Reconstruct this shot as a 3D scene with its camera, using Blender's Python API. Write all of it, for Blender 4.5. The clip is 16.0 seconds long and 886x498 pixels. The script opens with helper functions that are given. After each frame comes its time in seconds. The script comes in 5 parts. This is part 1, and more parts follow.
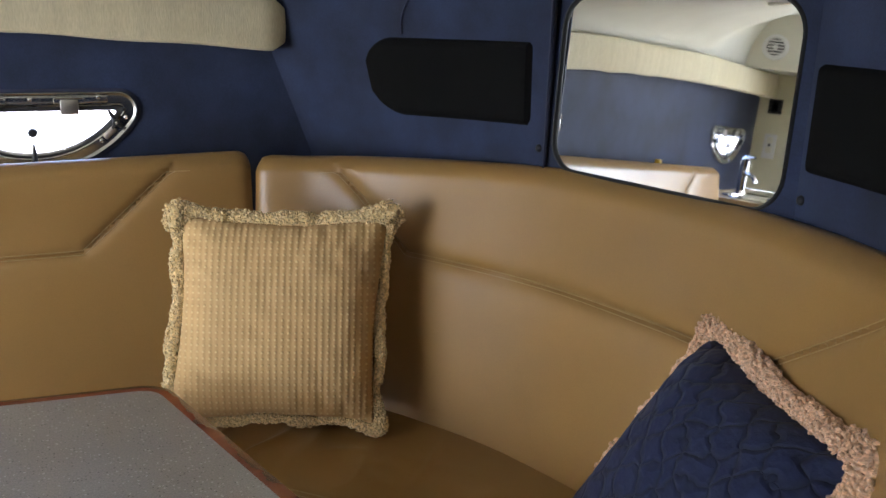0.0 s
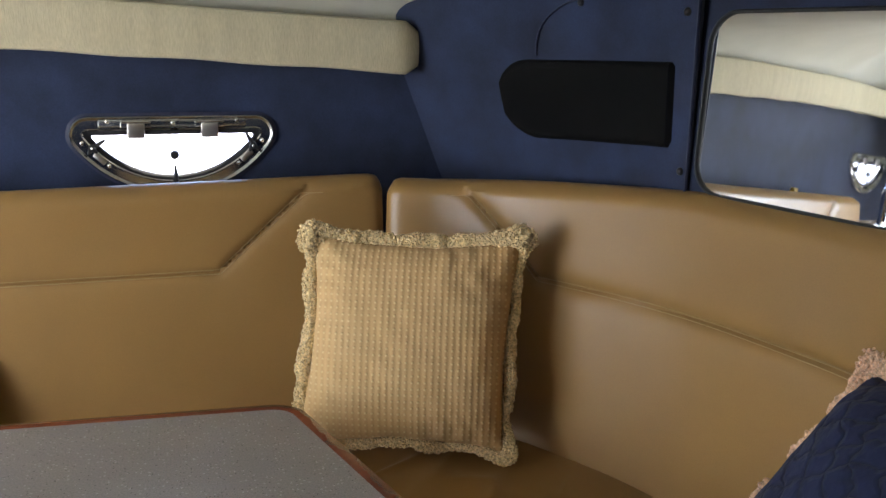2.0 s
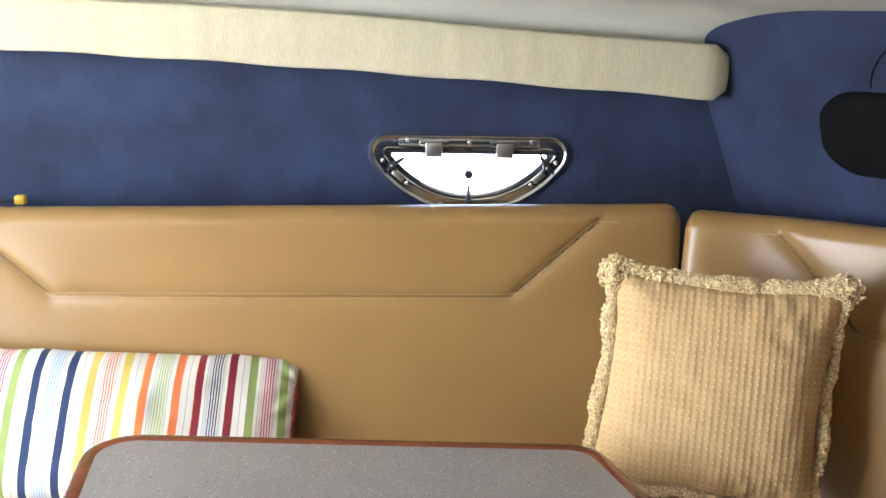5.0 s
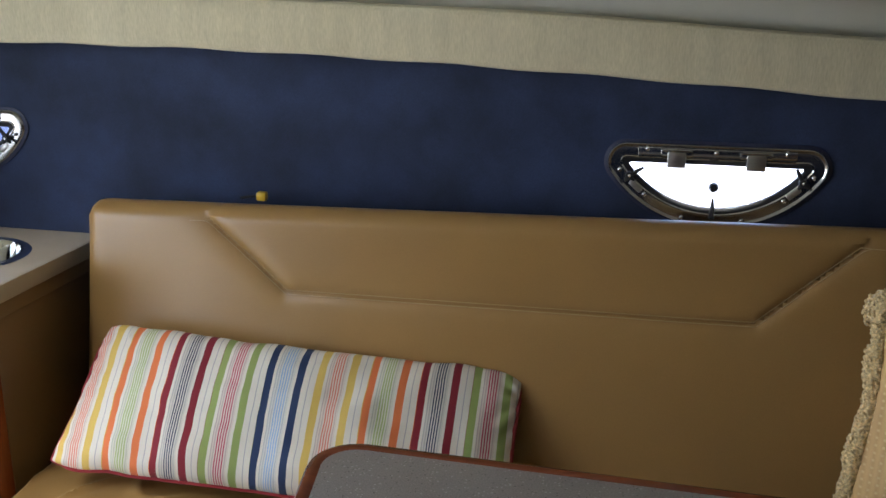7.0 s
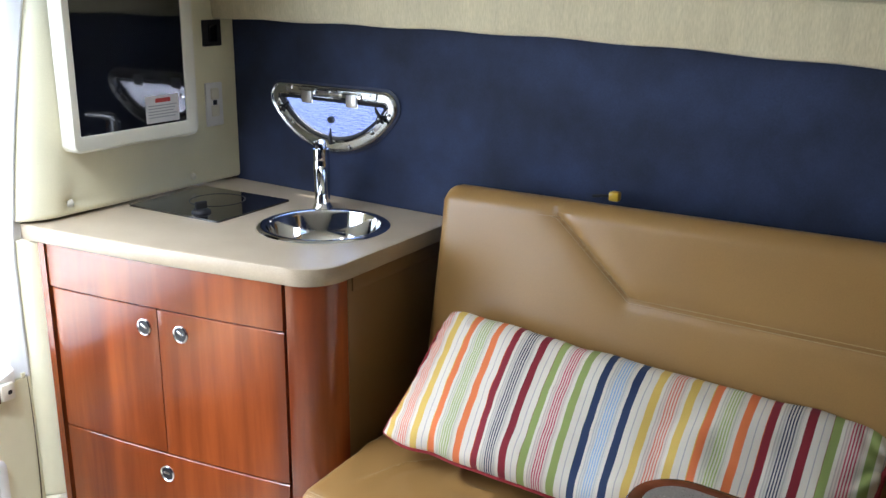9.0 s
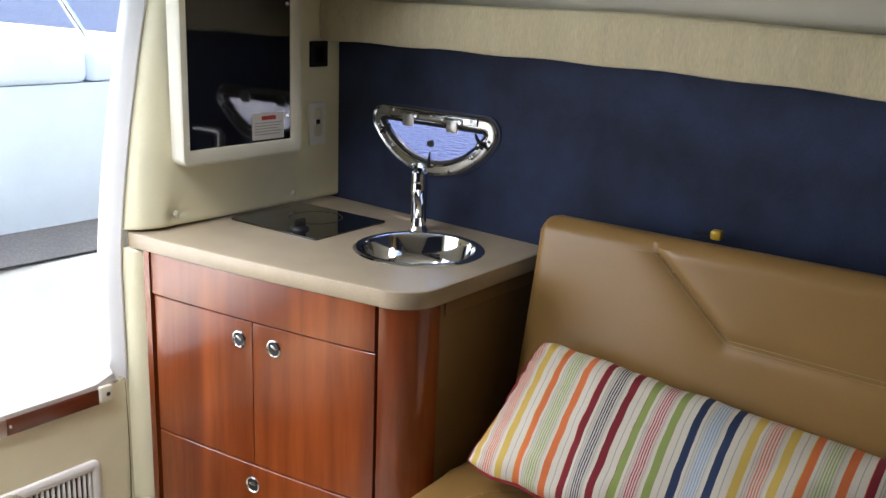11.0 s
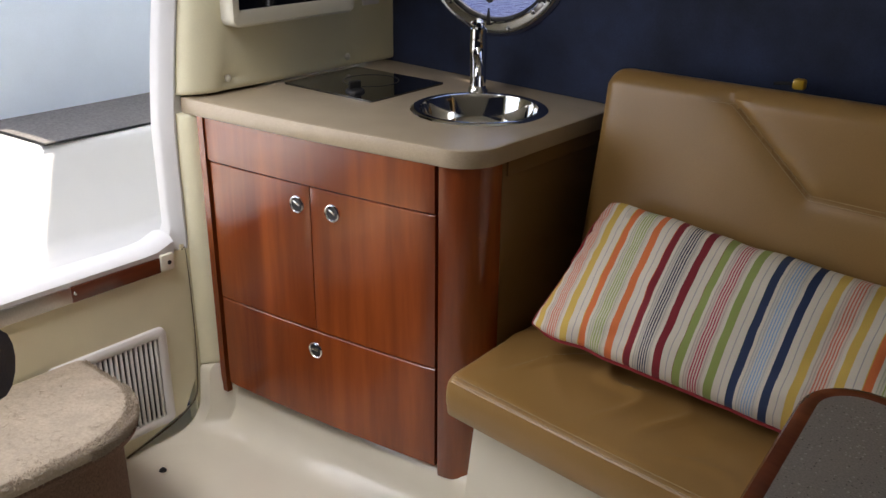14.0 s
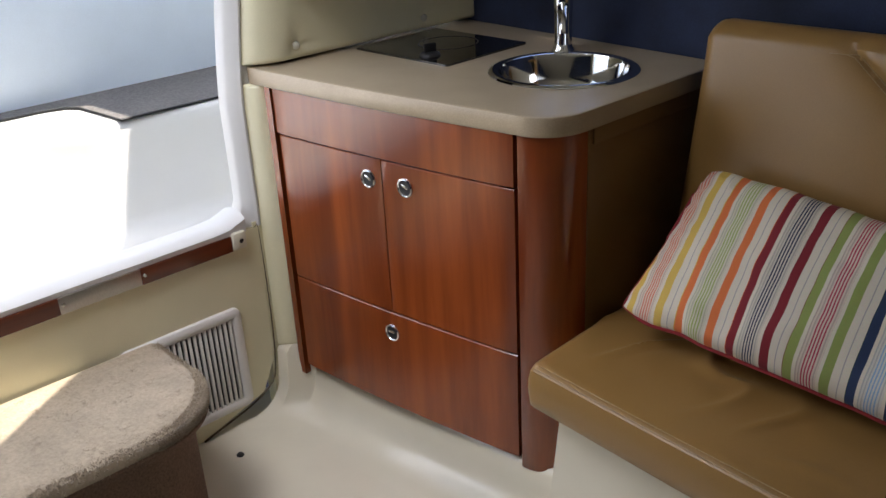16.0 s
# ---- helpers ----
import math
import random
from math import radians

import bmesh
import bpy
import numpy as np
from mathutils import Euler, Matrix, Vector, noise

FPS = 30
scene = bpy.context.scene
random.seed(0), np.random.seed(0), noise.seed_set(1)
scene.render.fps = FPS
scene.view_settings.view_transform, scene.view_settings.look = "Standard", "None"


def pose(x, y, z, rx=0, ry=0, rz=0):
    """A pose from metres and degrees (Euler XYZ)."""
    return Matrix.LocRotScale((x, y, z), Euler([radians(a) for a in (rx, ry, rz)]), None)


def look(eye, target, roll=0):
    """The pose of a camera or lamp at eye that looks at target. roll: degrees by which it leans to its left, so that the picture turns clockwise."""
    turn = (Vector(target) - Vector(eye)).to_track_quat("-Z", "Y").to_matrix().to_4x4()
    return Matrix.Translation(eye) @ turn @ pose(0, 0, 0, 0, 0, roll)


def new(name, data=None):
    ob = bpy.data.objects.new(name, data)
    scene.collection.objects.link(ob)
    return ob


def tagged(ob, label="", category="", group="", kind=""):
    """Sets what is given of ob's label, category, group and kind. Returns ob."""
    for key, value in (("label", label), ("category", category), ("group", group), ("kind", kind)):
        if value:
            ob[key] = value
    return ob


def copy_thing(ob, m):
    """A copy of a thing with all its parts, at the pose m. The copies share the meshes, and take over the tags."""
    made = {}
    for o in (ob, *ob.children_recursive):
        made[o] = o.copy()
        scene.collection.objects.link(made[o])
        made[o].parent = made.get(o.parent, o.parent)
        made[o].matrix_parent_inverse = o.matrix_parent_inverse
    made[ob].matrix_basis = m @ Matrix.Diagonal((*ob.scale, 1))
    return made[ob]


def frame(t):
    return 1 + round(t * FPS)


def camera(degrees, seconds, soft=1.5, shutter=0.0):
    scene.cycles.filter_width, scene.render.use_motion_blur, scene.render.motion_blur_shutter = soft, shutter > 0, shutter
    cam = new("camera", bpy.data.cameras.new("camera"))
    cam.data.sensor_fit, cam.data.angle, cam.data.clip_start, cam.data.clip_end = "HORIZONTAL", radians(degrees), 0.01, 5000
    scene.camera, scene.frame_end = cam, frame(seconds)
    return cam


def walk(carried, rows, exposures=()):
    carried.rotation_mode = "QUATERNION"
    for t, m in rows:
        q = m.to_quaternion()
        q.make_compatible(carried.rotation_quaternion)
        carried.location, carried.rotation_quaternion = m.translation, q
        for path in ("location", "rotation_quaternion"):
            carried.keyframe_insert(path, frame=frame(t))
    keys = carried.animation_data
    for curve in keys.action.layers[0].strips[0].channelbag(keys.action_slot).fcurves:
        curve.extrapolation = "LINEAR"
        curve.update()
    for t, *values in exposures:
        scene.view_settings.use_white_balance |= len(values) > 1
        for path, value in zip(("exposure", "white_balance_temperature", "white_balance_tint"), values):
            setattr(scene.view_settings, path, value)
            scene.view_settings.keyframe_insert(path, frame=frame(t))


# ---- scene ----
cam = camera(51.0, 16.0)
PATH = [
    (0, (0.609, 0.497, 1.384), (1.377, 2.272, 0.875), 1.1),
    (0.2, (0.605, 0.502, 1.382), (1.355, 2.292, 0.885), 1.0),
    (0.3, (0.603, 0.505, 1.381), (1.348, 2.299, 0.8895), 0.9),
    (0.4, (0.601, 0.5075, 1.38), (1.341, 2.306, 0.912), 0.85),
    (0.5, (0.599, 0.51, 1.379), (1.332, 2.313, 0.919), 0.8),
    (1, (0.6, 0.517, 1.38), (1.287, 2.338, 0.921), 0.6),
    (1.5, (0.593, 0.527, 1.373), (1.224, 2.37, 0.917), 0.7),
    (2, (0.581, 0.541, 1.364), (1.128, 2.411, 0.914), 0.4),
    (2.5, (0.566, 0.559, 1.356), (1.013, 2.458, 0.913), 0.5),
    (3, (0.558, 0.571, 1.356), (0.921, 2.495, 0.947), 0.2),
    (3.5, (0.544, 0.591, 1.36), (0.815, 2.533, 0.964), 0.3),
    (3.7, (0.523, 0.601, 1.368), (0.783, 2.542, 0.962), 0.4),
    (5.8, (0.359, 0.670, 1.467), (0.346, 2.602, 0.951), 0.9),
    (6, (0.353, 0.68, 1.469), (0.301, 2.61, 0.948), 0.7),
    (6.5, (0.345, 0.72, 1.471), (0.134, 2.639, 0.948), -0.1),
    (7, (0.359, 0.743, 1.495), (0.025, 2.639, 0.952), 0.4),
    (7.5, (0.343, 0.78, 1.496), (-0.212, 2.621, 0.945), 0.7),
    (8, (0.331, 0.811, 1.502), (-0.4, 2.567, 0.885), 1.1),
    (8.5, (0.33, 0.842, 1.499), (-0.566, 2.521, 0.883), 1.2),
    (9, (0.327, 0.854, 1.491), (-0.697, 2.475, 0.923), 0.7),
    (9.5, (0.3, 0.839, 1.485), (-0.773, 2.435, 0.938), 1.6),
    (9.7, (0.303, 0.849, 1.490), (-0.804, 2.424, 0.947), 1.5),
    (11.8, (0.295, 0.841, 1.502), (-0.916, 2.344, 0.978), 2.0),
    (12, (0.29, 0.844, 1.5), (-0.936, 2.327, 0.953), 1.5),
    (12.5, (0.285, 0.86, 1.471), (-0.951, 2.316, 0.877), 1.0),
    (13, (0.278, 0.867, 1.456), (-0.95, 2.306, 0.806), 0.9),
    (13.5, (0.27, 0.873, 1.44), (-0.95, 2.289, 0.731), 0.4),
    (14, (0.262, 0.882, 1.427), (-0.956, 2.273, 0.663), 0.4),
    (14.5, (0.24, 0.896, 1.411), (-1.004, 2.235, 0.6), -0.5),
    (15, (0.241, 0.929, 1.407), (-1.035, 2.24, 0.599), -1.4),
    (15.5, (0.224, 0.976, 1.404), (-1.055, 2.275, 0.582), -1.4),
    (16, (0.188, 1.031, 1.391), (-1.167, 2.245, 0.558), -3.1),
]
walk(cam, [(t, look(eye, target, roll)) for t, eye, target, roll in PATH],
     exposures=[(0.0, 2.85, 6500, 10), (1.0, 2.7, 6500, 10), (2.0, 2.8, 6500, 9), (3.0, 3.2, 6350, 9), (3.5, 3.85, 6200, 9), (6.0, 3.05, 6200, 9), (6.5, 2.3, 6250, 9), (7.0, 1.9, 6250, 8),
                (7.5, 1.95, 6150, 8), (8.0, 2.2, 6100, 8), (8.5, 2.35, 6050, 8), (9.5, 2.0, 6250, 8), (12.0, 1.45, 7100, 12), (13.0, 1.15, 7250, 13), (14.0, 0.95, 7200, 14), (16.0, 0.8, 6850, 12)])

# ---- light ----
world = bpy.data.worlds.new("sky")
scene.world = world
world.use_nodes = True
wn = world.node_tree
sky = wn.nodes.new("ShaderNodeTexSky")
sky.sky_type = "NISHITA"
sky.sun_disc = False
sky.sun_elevation = radians(74.3)
sky.sun_rotation = radians(24.5)
wn.links.new(sky.outputs["Color"], wn.nodes["Background"].inputs["Color"])
wn.nodes["Background"].inputs["Strength"].default_value = 0.15

sun = new("sun", bpy.data.lights.new("sun", "SUN"))
sun.data.energy, sun.data.angle, sun.data.color = 5.0, radians(0.6), (1.0, 0.95, 0.86)
sun.matrix_world = look((1.05, 2.3, 9.0), (0, 0, 0))


def sky_light(name, eye, target, w, h, watts, colour=(1.0, 1.0, 1.0), spread=180):
    """An area lamp for daylight, set in an opening or added as fill."""
    l = bpy.data.lights.new(name, "AREA")
    l.shape, l.size, l.size_y, l.energy, l.color = "RECTANGLE", w, h, watts, colour
    l.spread = radians(spread)
    o = new(name, l)
    o.matrix_world = look(eye, target)
    return o


sky_light("companionway_daylight", (-1.78, 1.30, 1.02), (0.45, 2.50, 0.90), 1.10, 0.90, 1.5, (0.88, 0.90, 1.0), 95)
# two added fills under an unseen hatch: galley front and sole, then side cushions
sky_light("galley_fill_overhead", (-1.40, 1.30, 1.90), (-1.42, 1.95, 0.0), 0.46, 0.62, 2.9, (0.88, 0.90, 1.0), 92)
sky_light("cushion_fill_overhead", (-1.16, 1.12, 1.92), (-0.10, 2.20, 0.85), 0.20, 0.50, 0.55, (0.88, 0.90, 1.0), 120)

# ---- materials ----


def mat(name, colour, rough=0.5, metal=0.0, grain=0.0, grain_scale=300.0, bump=0.0, bump_scale=300.0, stain=0.0,
        stain_scale=6.0, coat=0.0, sheen=0.0, kind="noise", stretch=(1, 1, 1), rough_var=0.0, spec=0.5):
    """A surface with colour variation at two scales, fine relief and uneven gloss."""
    m = bpy.data.materials.new(name)
    m.use_nodes = True
    nt, L = m.node_tree, m.node_tree.links
    b = nt.nodes["Principled BSDF"]
    b.inputs["Roughness"].default_value, b.inputs["Metallic"].default_value = rough, metal
    b.inputs["Coat Weight"].default_value, b.inputs["Coat Roughness"].default_value = coat, 0.08
    b.inputs["Sheen Weight"].default_value, b.inputs["Specular IOR Level"].default_value = sheen, spec
    tc = nt.nodes.new("ShaderNodeTexCoord")
    mp = nt.nodes.new("ShaderNodeMapping")
    mp.inputs["Scale"].default_value = stretch
    L.new(tc.outputs["Object"], mp.inputs["Vector"])
    col = None

    def tex(scale, detail=4.0):
        n = nt.nodes.new("ShaderNodeTexNoise")
        n.inputs["Scale"].default_value, n.inputs["Detail"].default_value = scale, detail
        L.new(mp.outputs["Vector"], n.inputs["Vector"])
        return n.outputs["Fac"]

    def shade(base, fac, amount):
        ramp = nt.nodes.new("ShaderNodeMapRange")
        ramp.inputs["From Min"].default_value, ramp.inputs["From Max"].default_value = 0.3, 0.7
        ramp.inputs["To Min"].default_value, ramp.inputs["To Max"].default_value = 1 - amount, 1 + amount
        L.new(fac, ramp.inputs["Value"])
        mx = nt.nodes.new("ShaderNodeMix")
        mx.data_type, mx.blend_type = "RGBA", "MULTIPLY"
        mx.inputs["Factor"].default_value = 1.0
        if base is None:
            mx.inputs["A"].default_value = (*colour, 1)
        else:
            L.new(base, mx.inputs["A"])
        L.new(ramp.outputs["Result"], mx.inputs["B"])
        return mx.outputs["Result"]

    if stain:
        col = shade(col, tex(stain_scale, 5.0), stain)
    if grain:
        col = shade(col, tex(grain_scale, 3.0), grain)
    if col is None:
        b.inputs["Base Color"].default_value = (*colour, 1)
    else:
        L.new(col, b.inputs["Base Color"])
    if rough_var:
        r = nt.nodes.new("ShaderNodeMapRange")
        r.inputs["To Min"].default_value, r.inputs["To Max"].default_value = rough - rough_var, rough + rough_var
        L.new(tex(9.0), r.inputs["Value"])
        L.new(r.outputs["Result"], b.inputs["Roughness"])
    if bump:
        bn = nt.nodes.new("ShaderNodeBump")
        bn.inputs["Strength"].default_value, bn.inputs["Distance"].default_value = bump, 0.002
        if kind == "leather":
            v = nt.nodes.new("ShaderNodeTexVoronoi")
            v.feature, v.inputs["Scale"].default_value = "DISTANCE_TO_EDGE", bump_scale
            L.new(mp.outputs["Vector"], v.inputs["Vector"])
            L.new(v.outputs["Distance"], bn.inputs["Height"])
        else:
            L.new(tex(bump_scale, 3.0), bn.inputs["Height"])
        L.new(bn.outputs["Normal"], b.inputs["Normal"])
    return m


LEATHER = mat("tan_leather", (0.298, 0.169, 0.054), 0.32, grain=0.05, grain_scale=500, bump=0.12, bump_scale=420, stain=0.07,
              stain_scale=3.0, kind="leather", rough_var=0.05)
# tan vinyl darkened in its colour for the shaded galley corner
SHADED_PANEL_VINYL = mat("shaded_panel_vinyl", (0.20, 0.115, 0.040), 0.42, grain=0.05, grain_scale=500, bump=0.12, bump_scale=420, stain=0.06, stain_scale=3.0, kind="leather")
STITCH = mat("stitch_thread", (0.40, 0.275, 0.135), 0.8, grain=0.3, grain_scale=900)
NAVY = mat("navy_suede", (0.016, 0.025, 0.060), 0.78, spec=0.3, grain=0.12, grain_scale=260, bump=0.15, bump_scale=700, stain=0.42,
           stain_scale=7.0, sheen=0.18)
NAVY_TRIM = mat("navy_vinyl_trim", (0.017, 0.021, 0.052), 0.5, grain=0.1, grain_scale=200, bump=0.1, bump_scale=500)
BLACK_CLOTH = mat("black_speaker_cloth", (0.005, 0.005, 0.005), 0.9, spec=0.12, grain=0.3, grain_scale=900, bump=0.3, bump_scale=1200)
CREAM_CLOTH = mat("cream_cord_cloth", (0.56, 0.495, 0.325), 0.85, grain=0.10, grain_scale=60, bump=0.25, bump_scale=60, stain=0.07,
                  stain_scale=5, stretch=(6, 6, 1), sheen=0.2)
HEADLINER = mat("headliner_vinyl", (0.61, 0.595, 0.51), 0.6, grain=0.03, grain_scale=400, bump=0.15, bump_scale=500, stain=0.04)
CREAM_VINYL = mat("cream_vinyl", (0.80, 0.755, 0.53), 0.45, grain=0.03, grain_scale=400, bump=0.12, bump_scale=350, stain=0.05,
                  stain_scale=5)
CREAM_PLASTIC = mat("cream_plastic", (0.76, 0.73, 0.60), 0.35, stain=0.03)
WHITE_PLASTIC = mat("white_plastic", (0.80, 0.79, 0.76), 0.35, stain=0.03)
GELCOAT = mat("white_gelcoat", (0.72, 0.72, 0.71), 0.5, stain=0.04, stain_scale=3, rough_var=0.05)
SOLE = mat("cream_gelcoat_sole", (0.74, 0.69, 0.555), 0.14, stain=0.05, stain_scale=3, rough_var=0.06, coat=0.8)
CHROME = mat("chrome", (0.80, 0.80, 0.80), 0.07, 1.0)
STEEL = mat("polished_stainless", (0.54, 0.54, 0.53), 0.20, 1.0, grain=0.06, grain_scale=90, rough_var=0.06)
STEEL_DULL = mat("brushed_steel_plate", (0.50, 0.47, 0.43), 0.35, 1.0, grain=0.1, grain_scale=120, stretch=(1, 8, 1))
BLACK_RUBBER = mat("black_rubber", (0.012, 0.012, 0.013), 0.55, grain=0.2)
BLACK_GLASS = mat("black_glass", (0.006, 0.006, 0.007), 0.04, coat=0.6)
YELLOW = mat("yellow_plastic", (0.65, 0.40, 0.03), 0.4)
RED_PRINT = mat("red_print", (0.50, 0.04, 0.03), 0.6)
GREY_PRINT = mat("grey_print", (0.35, 0.35, 0.36), 0.6)
FAINT_PRINT = mat("faint_grey_print", (0.045, 0.045, 0.047), 0.35)
PAPER = mat("label_paper", (0.72, 0.70, 0.68), 0.6)
CARPET = mat("beige_carpet", (0.42, 0.35, 0.26), 0.95, grain=0.12, grain_scale=160, bump=0.3, bump_scale=260, stain=0.10,
             stain_scale=14, sheen=0.4)
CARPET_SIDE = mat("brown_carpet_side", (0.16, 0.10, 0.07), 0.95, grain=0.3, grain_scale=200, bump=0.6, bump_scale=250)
GREY_CARPET = mat("grey_cockpit_carpet", (0.165, 0.155, 0.15), 0.95, grain=0.25, grain_scale=120, bump=0.5, bump_scale=200)
CANOPY_CLOTH = mat("pale_canopy_cloth", (0.75, 0.77, 0.80), 0.8, stain=0.03)
WHITE_VINYL = mat("white_vinyl", (0.76, 0.85, 0.95), 0.45, grain=0.02, bump=0.08, stain=0.03)
COUNTER = mat("beige_solid_surface", (0.44, 0.36, 0.255), 0.24, grain=0.10, grain_scale=420, stain=0.05, stain_scale=10)
MIRROR = mat("mirror_silver", (0.88, 0.90, 0.90), 0.02, 1.0)
CREAM_FRINGE = mat("straw_chenille", (0.71, 0.535, 0.27), 0.95, grain=0.4, grain_scale=200, bump=0.6, bump_scale=300, sheen=0.4)
PINK_FRINGE = mat("peach_chenille", (0.68, 0.43, 0.27), 0.95, grain=0.4, grain_scale=200, bump=0.6, bump_scale=300, sheen=0.4)
PIPING_RED = mat("dark_red_piping", (0.24, 0.015, 0.02), 0.8, grain=0.2)


def glass_mat():
    m = bpy.data.materials.new("port_glass")
    m.use_nodes = True
    b = m.node_tree.nodes["Principled BSDF"]
    b.inputs["Base Color"].default_value = (0.80, 0.82, 1.0, 1)
    b.inputs["Transmission Weight"].default_value = 1.0
    b.inputs["Roughness"].default_value, b.inputs["IOR"].default_value = 0.02, 1.1
    return m


GLASS = glass_mat()


def wood_mat(name, a, b2, axis):
    """Varnished mahogany; the grain runs along the given axis."""
    m = bpy.data.materials.new(name)
    m.use_nodes = True
    nt, L = m.node_tree, m.node_tree.links
    b = nt.nodes["Principled BSDF"]
    tc, mp = nt.nodes.new("ShaderNodeTexCoord"), nt.nodes.new("ShaderNodeMapping")
    s = [9.0, 9.0, 9.0]
    s["xyz".index(axis)] = 0.7
    mp.inputs["Scale"].default_value = s
    L.new(tc.outputs["Object"], mp.inputs["Vector"])
    n1, n2 = nt.nodes.new("ShaderNodeTexNoise"), nt.nodes.new("ShaderNodeTexNoise")
    n1.inputs["Scale"].default_value, n1.inputs["Detail"].default_value = 1.4, 6
    n2.inputs["Scale"].default_value, n2.inputs["Detail"].default_value = 14.0, 4
    for n in (n1, n2):
        L.new(mp.outputs["Vector"], n.inputs["Vector"])
    add = nt.nodes.new("ShaderNodeMath")
    add.operation = "MULTIPLY_ADD"
    add.inputs[1].default_value = 0.13
    L.new(n2.outputs["Fac"], add.inputs[0])
    L.new(n1.outputs["Fac"], add.inputs[2])
    r = nt.nodes.new("ShaderNodeValToRGB")
    r.color_ramp.elements[0].position, r.color_ramp.elements[0].color = 0.42, (*a, 1)
    r.color_ramp.elements[1].position, r.color_ramp.elements[1].color = 0.78, (*b2, 1)
    L.new(add.outputs["Value"], r.inputs["Fac"])
    L.new(r.outputs["Color"], b.inputs["Base Color"])
    b.inputs["Roughness"].default_value = 0.26
    b.inputs["Coat Weight"].default_value, b.inputs["Coat Roughness"].default_value = 0.5, 0.14
    return m


WOOD_V = wood_mat("mahogany_upright", (0.160, 0.030, 0.0068), (0.345, 0.076, 0.0155), "z")
WOOD_Y = wood_mat("mahogany_lengthwise", (0.075, 0.016, 0.007), (0.21, 0.05, 0.018), "y")
WOOD_EDGE = wood_mat("mahogany_table_edge", (0.10, 0.022, 0.009), (0.24, 0.06, 0.022), "x")


def speckle_mat():
    """Grey stone-like laminate with pale and dark flecks."""
    m = mat("grey_speckled_laminate", (0.27, 0.245, 0.225), 0.42, grain=0.20, grain_scale=330, stain=0.05, stain_scale=8)
    nt, L = m.node_tree, m.node_tree.links
    b = nt.nodes["Principled BSDF"]
    src = b.inputs["Base Color"].links[0].from_socket
    tc = nt.nodes.new("ShaderNodeTexCoord")
    for scale, lim, c in ((150, 0.27, (0.42, 0.40, 0.375)), (170, 0.24, (0.12, 0.105, 0.095))):
        v = nt.nodes.new("ShaderNodeTexVoronoi")
        v.inputs["Scale"].default_value = scale
        L.new(tc.outputs["Object"], v.inputs["Vector"])
        g = nt.nodes.new("ShaderNodeMath")
        g.operation, g.inputs[1].default_value = "LESS_THAN", lim
        L.new(v.outputs["Distance"], g.inputs[0])
        sep = nt.nodes.new("ShaderNodeSeparateColor")
        L.new(v.outputs["Color"], sep.inputs["Color"])
        pick = nt.nodes.new("ShaderNodeMath")
        pick.operation, pick.inputs[1].default_value = "GREATER_THAN", 0.72
        L.new(sep.outputs["Red"], pick.inputs[0])
        both = nt.nodes.new("ShaderNodeMath")
        both.operation = "MULTIPLY"
        L.new(g.outputs["Value"], both.inputs[0])
        L.new(pick.outputs["Value"], both.inputs[1])
        mx = nt.nodes.new("ShaderNodeMix")
        mx.data_type = "RGBA"
        mx.inputs["B"].default_value = (*c, 1)
        L.new(both.outputs["Value"], mx.inputs["Factor"])
        L.new(src, mx.inputs["A"])
        src = mx.outputs["Result"]
    L.new(src, b.inputs["Base Color"])
    return m


LAMINATE = speckle_mat()

# the canopy cloth lets part of the sunlight through
cn = CANOPY_CLOTH.node_tree
tl, both = cn.nodes.new("ShaderNodeBsdfTranslucent"), cn.nodes.new("ShaderNodeMixShader")
tl.inputs["Color"].default_value = (0.90, 0.93, 0.97, 1)
both.inputs[0].default_value = 0.82
cn.links.new(cn.nodes["Principled BSDF"].outputs["BSDF"], both.inputs[1])
cn.links.new(tl.outputs["BSDF"], both.inputs[2])
cn.links.new(both.outputs["Shader"], cn.nodes["Material Output"].inputs["Surface"])

# ---- building helpers ----


def finish(name, bm, material, smooth=True):
    bmesh.ops.recalc_face_normals(bm, faces=bm.faces)
    me = bpy.data.meshes.new(name)
    bm.to_mesh(me)
    bm.free()
    me.materials.append(material)
    me.polygons.foreach_set("use_smooth", [smooth] * len(me.polygons))
    if smooth:
        me.set_sharp_from_angle(angle=radians(40))
    return new(name, me)


def part(name, bm, material, parent, label="", smooth=True):
    """Links a bmesh, in the parent's own space when the parent stands at the origin, as one mesh under a thing or a part."""
    ob = finish(name, bm, material, smooth)
    ob.parent = parent
    if parent.parent is None:
        ob.matrix_parent_inverse = parent.matrix_basis.inverted()
    return tagged(ob, label)


def thing(name, label, category, at=(0, 0, 0), group="", kind=""):
    ob = new(name)
    ob.empty_display_size = 0.05
    ob.location = at
    return tagged(ob, label, category, group, kind)


def solid(name, bm, material, label, category="", group="", kind="", smooth=True):
    return tagged(finish(name, bm, material, smooth), label, category, group, kind)


def box(lo, hi, bevel=0.0, seg=2, bm=None, m=None):
    own = bmesh.new()
    bmesh.ops.create_cube(own, size=1.0)
    for v in own.verts:
        v.co = Vector([lo[i] + (v.co[i] + 0.5) * (hi[i] - lo[i]) for i in range(3)])
    if bevel:
        bmesh.ops.bevel(own, geom=own.edges[:], offset=bevel, segments=seg, profile=0.5, affect="EDGES")
    if m is not None:
        own.transform(m)
    return merged(bm, own)


def merged(bm, own):
    if bm is None:
        return own
    me = bpy.data.meshes.new("tmp")
    own.to_mesh(me)
    own.free()
    bm.from_mesh(me)
    bpy.data.meshes.remove(me)
    return bm


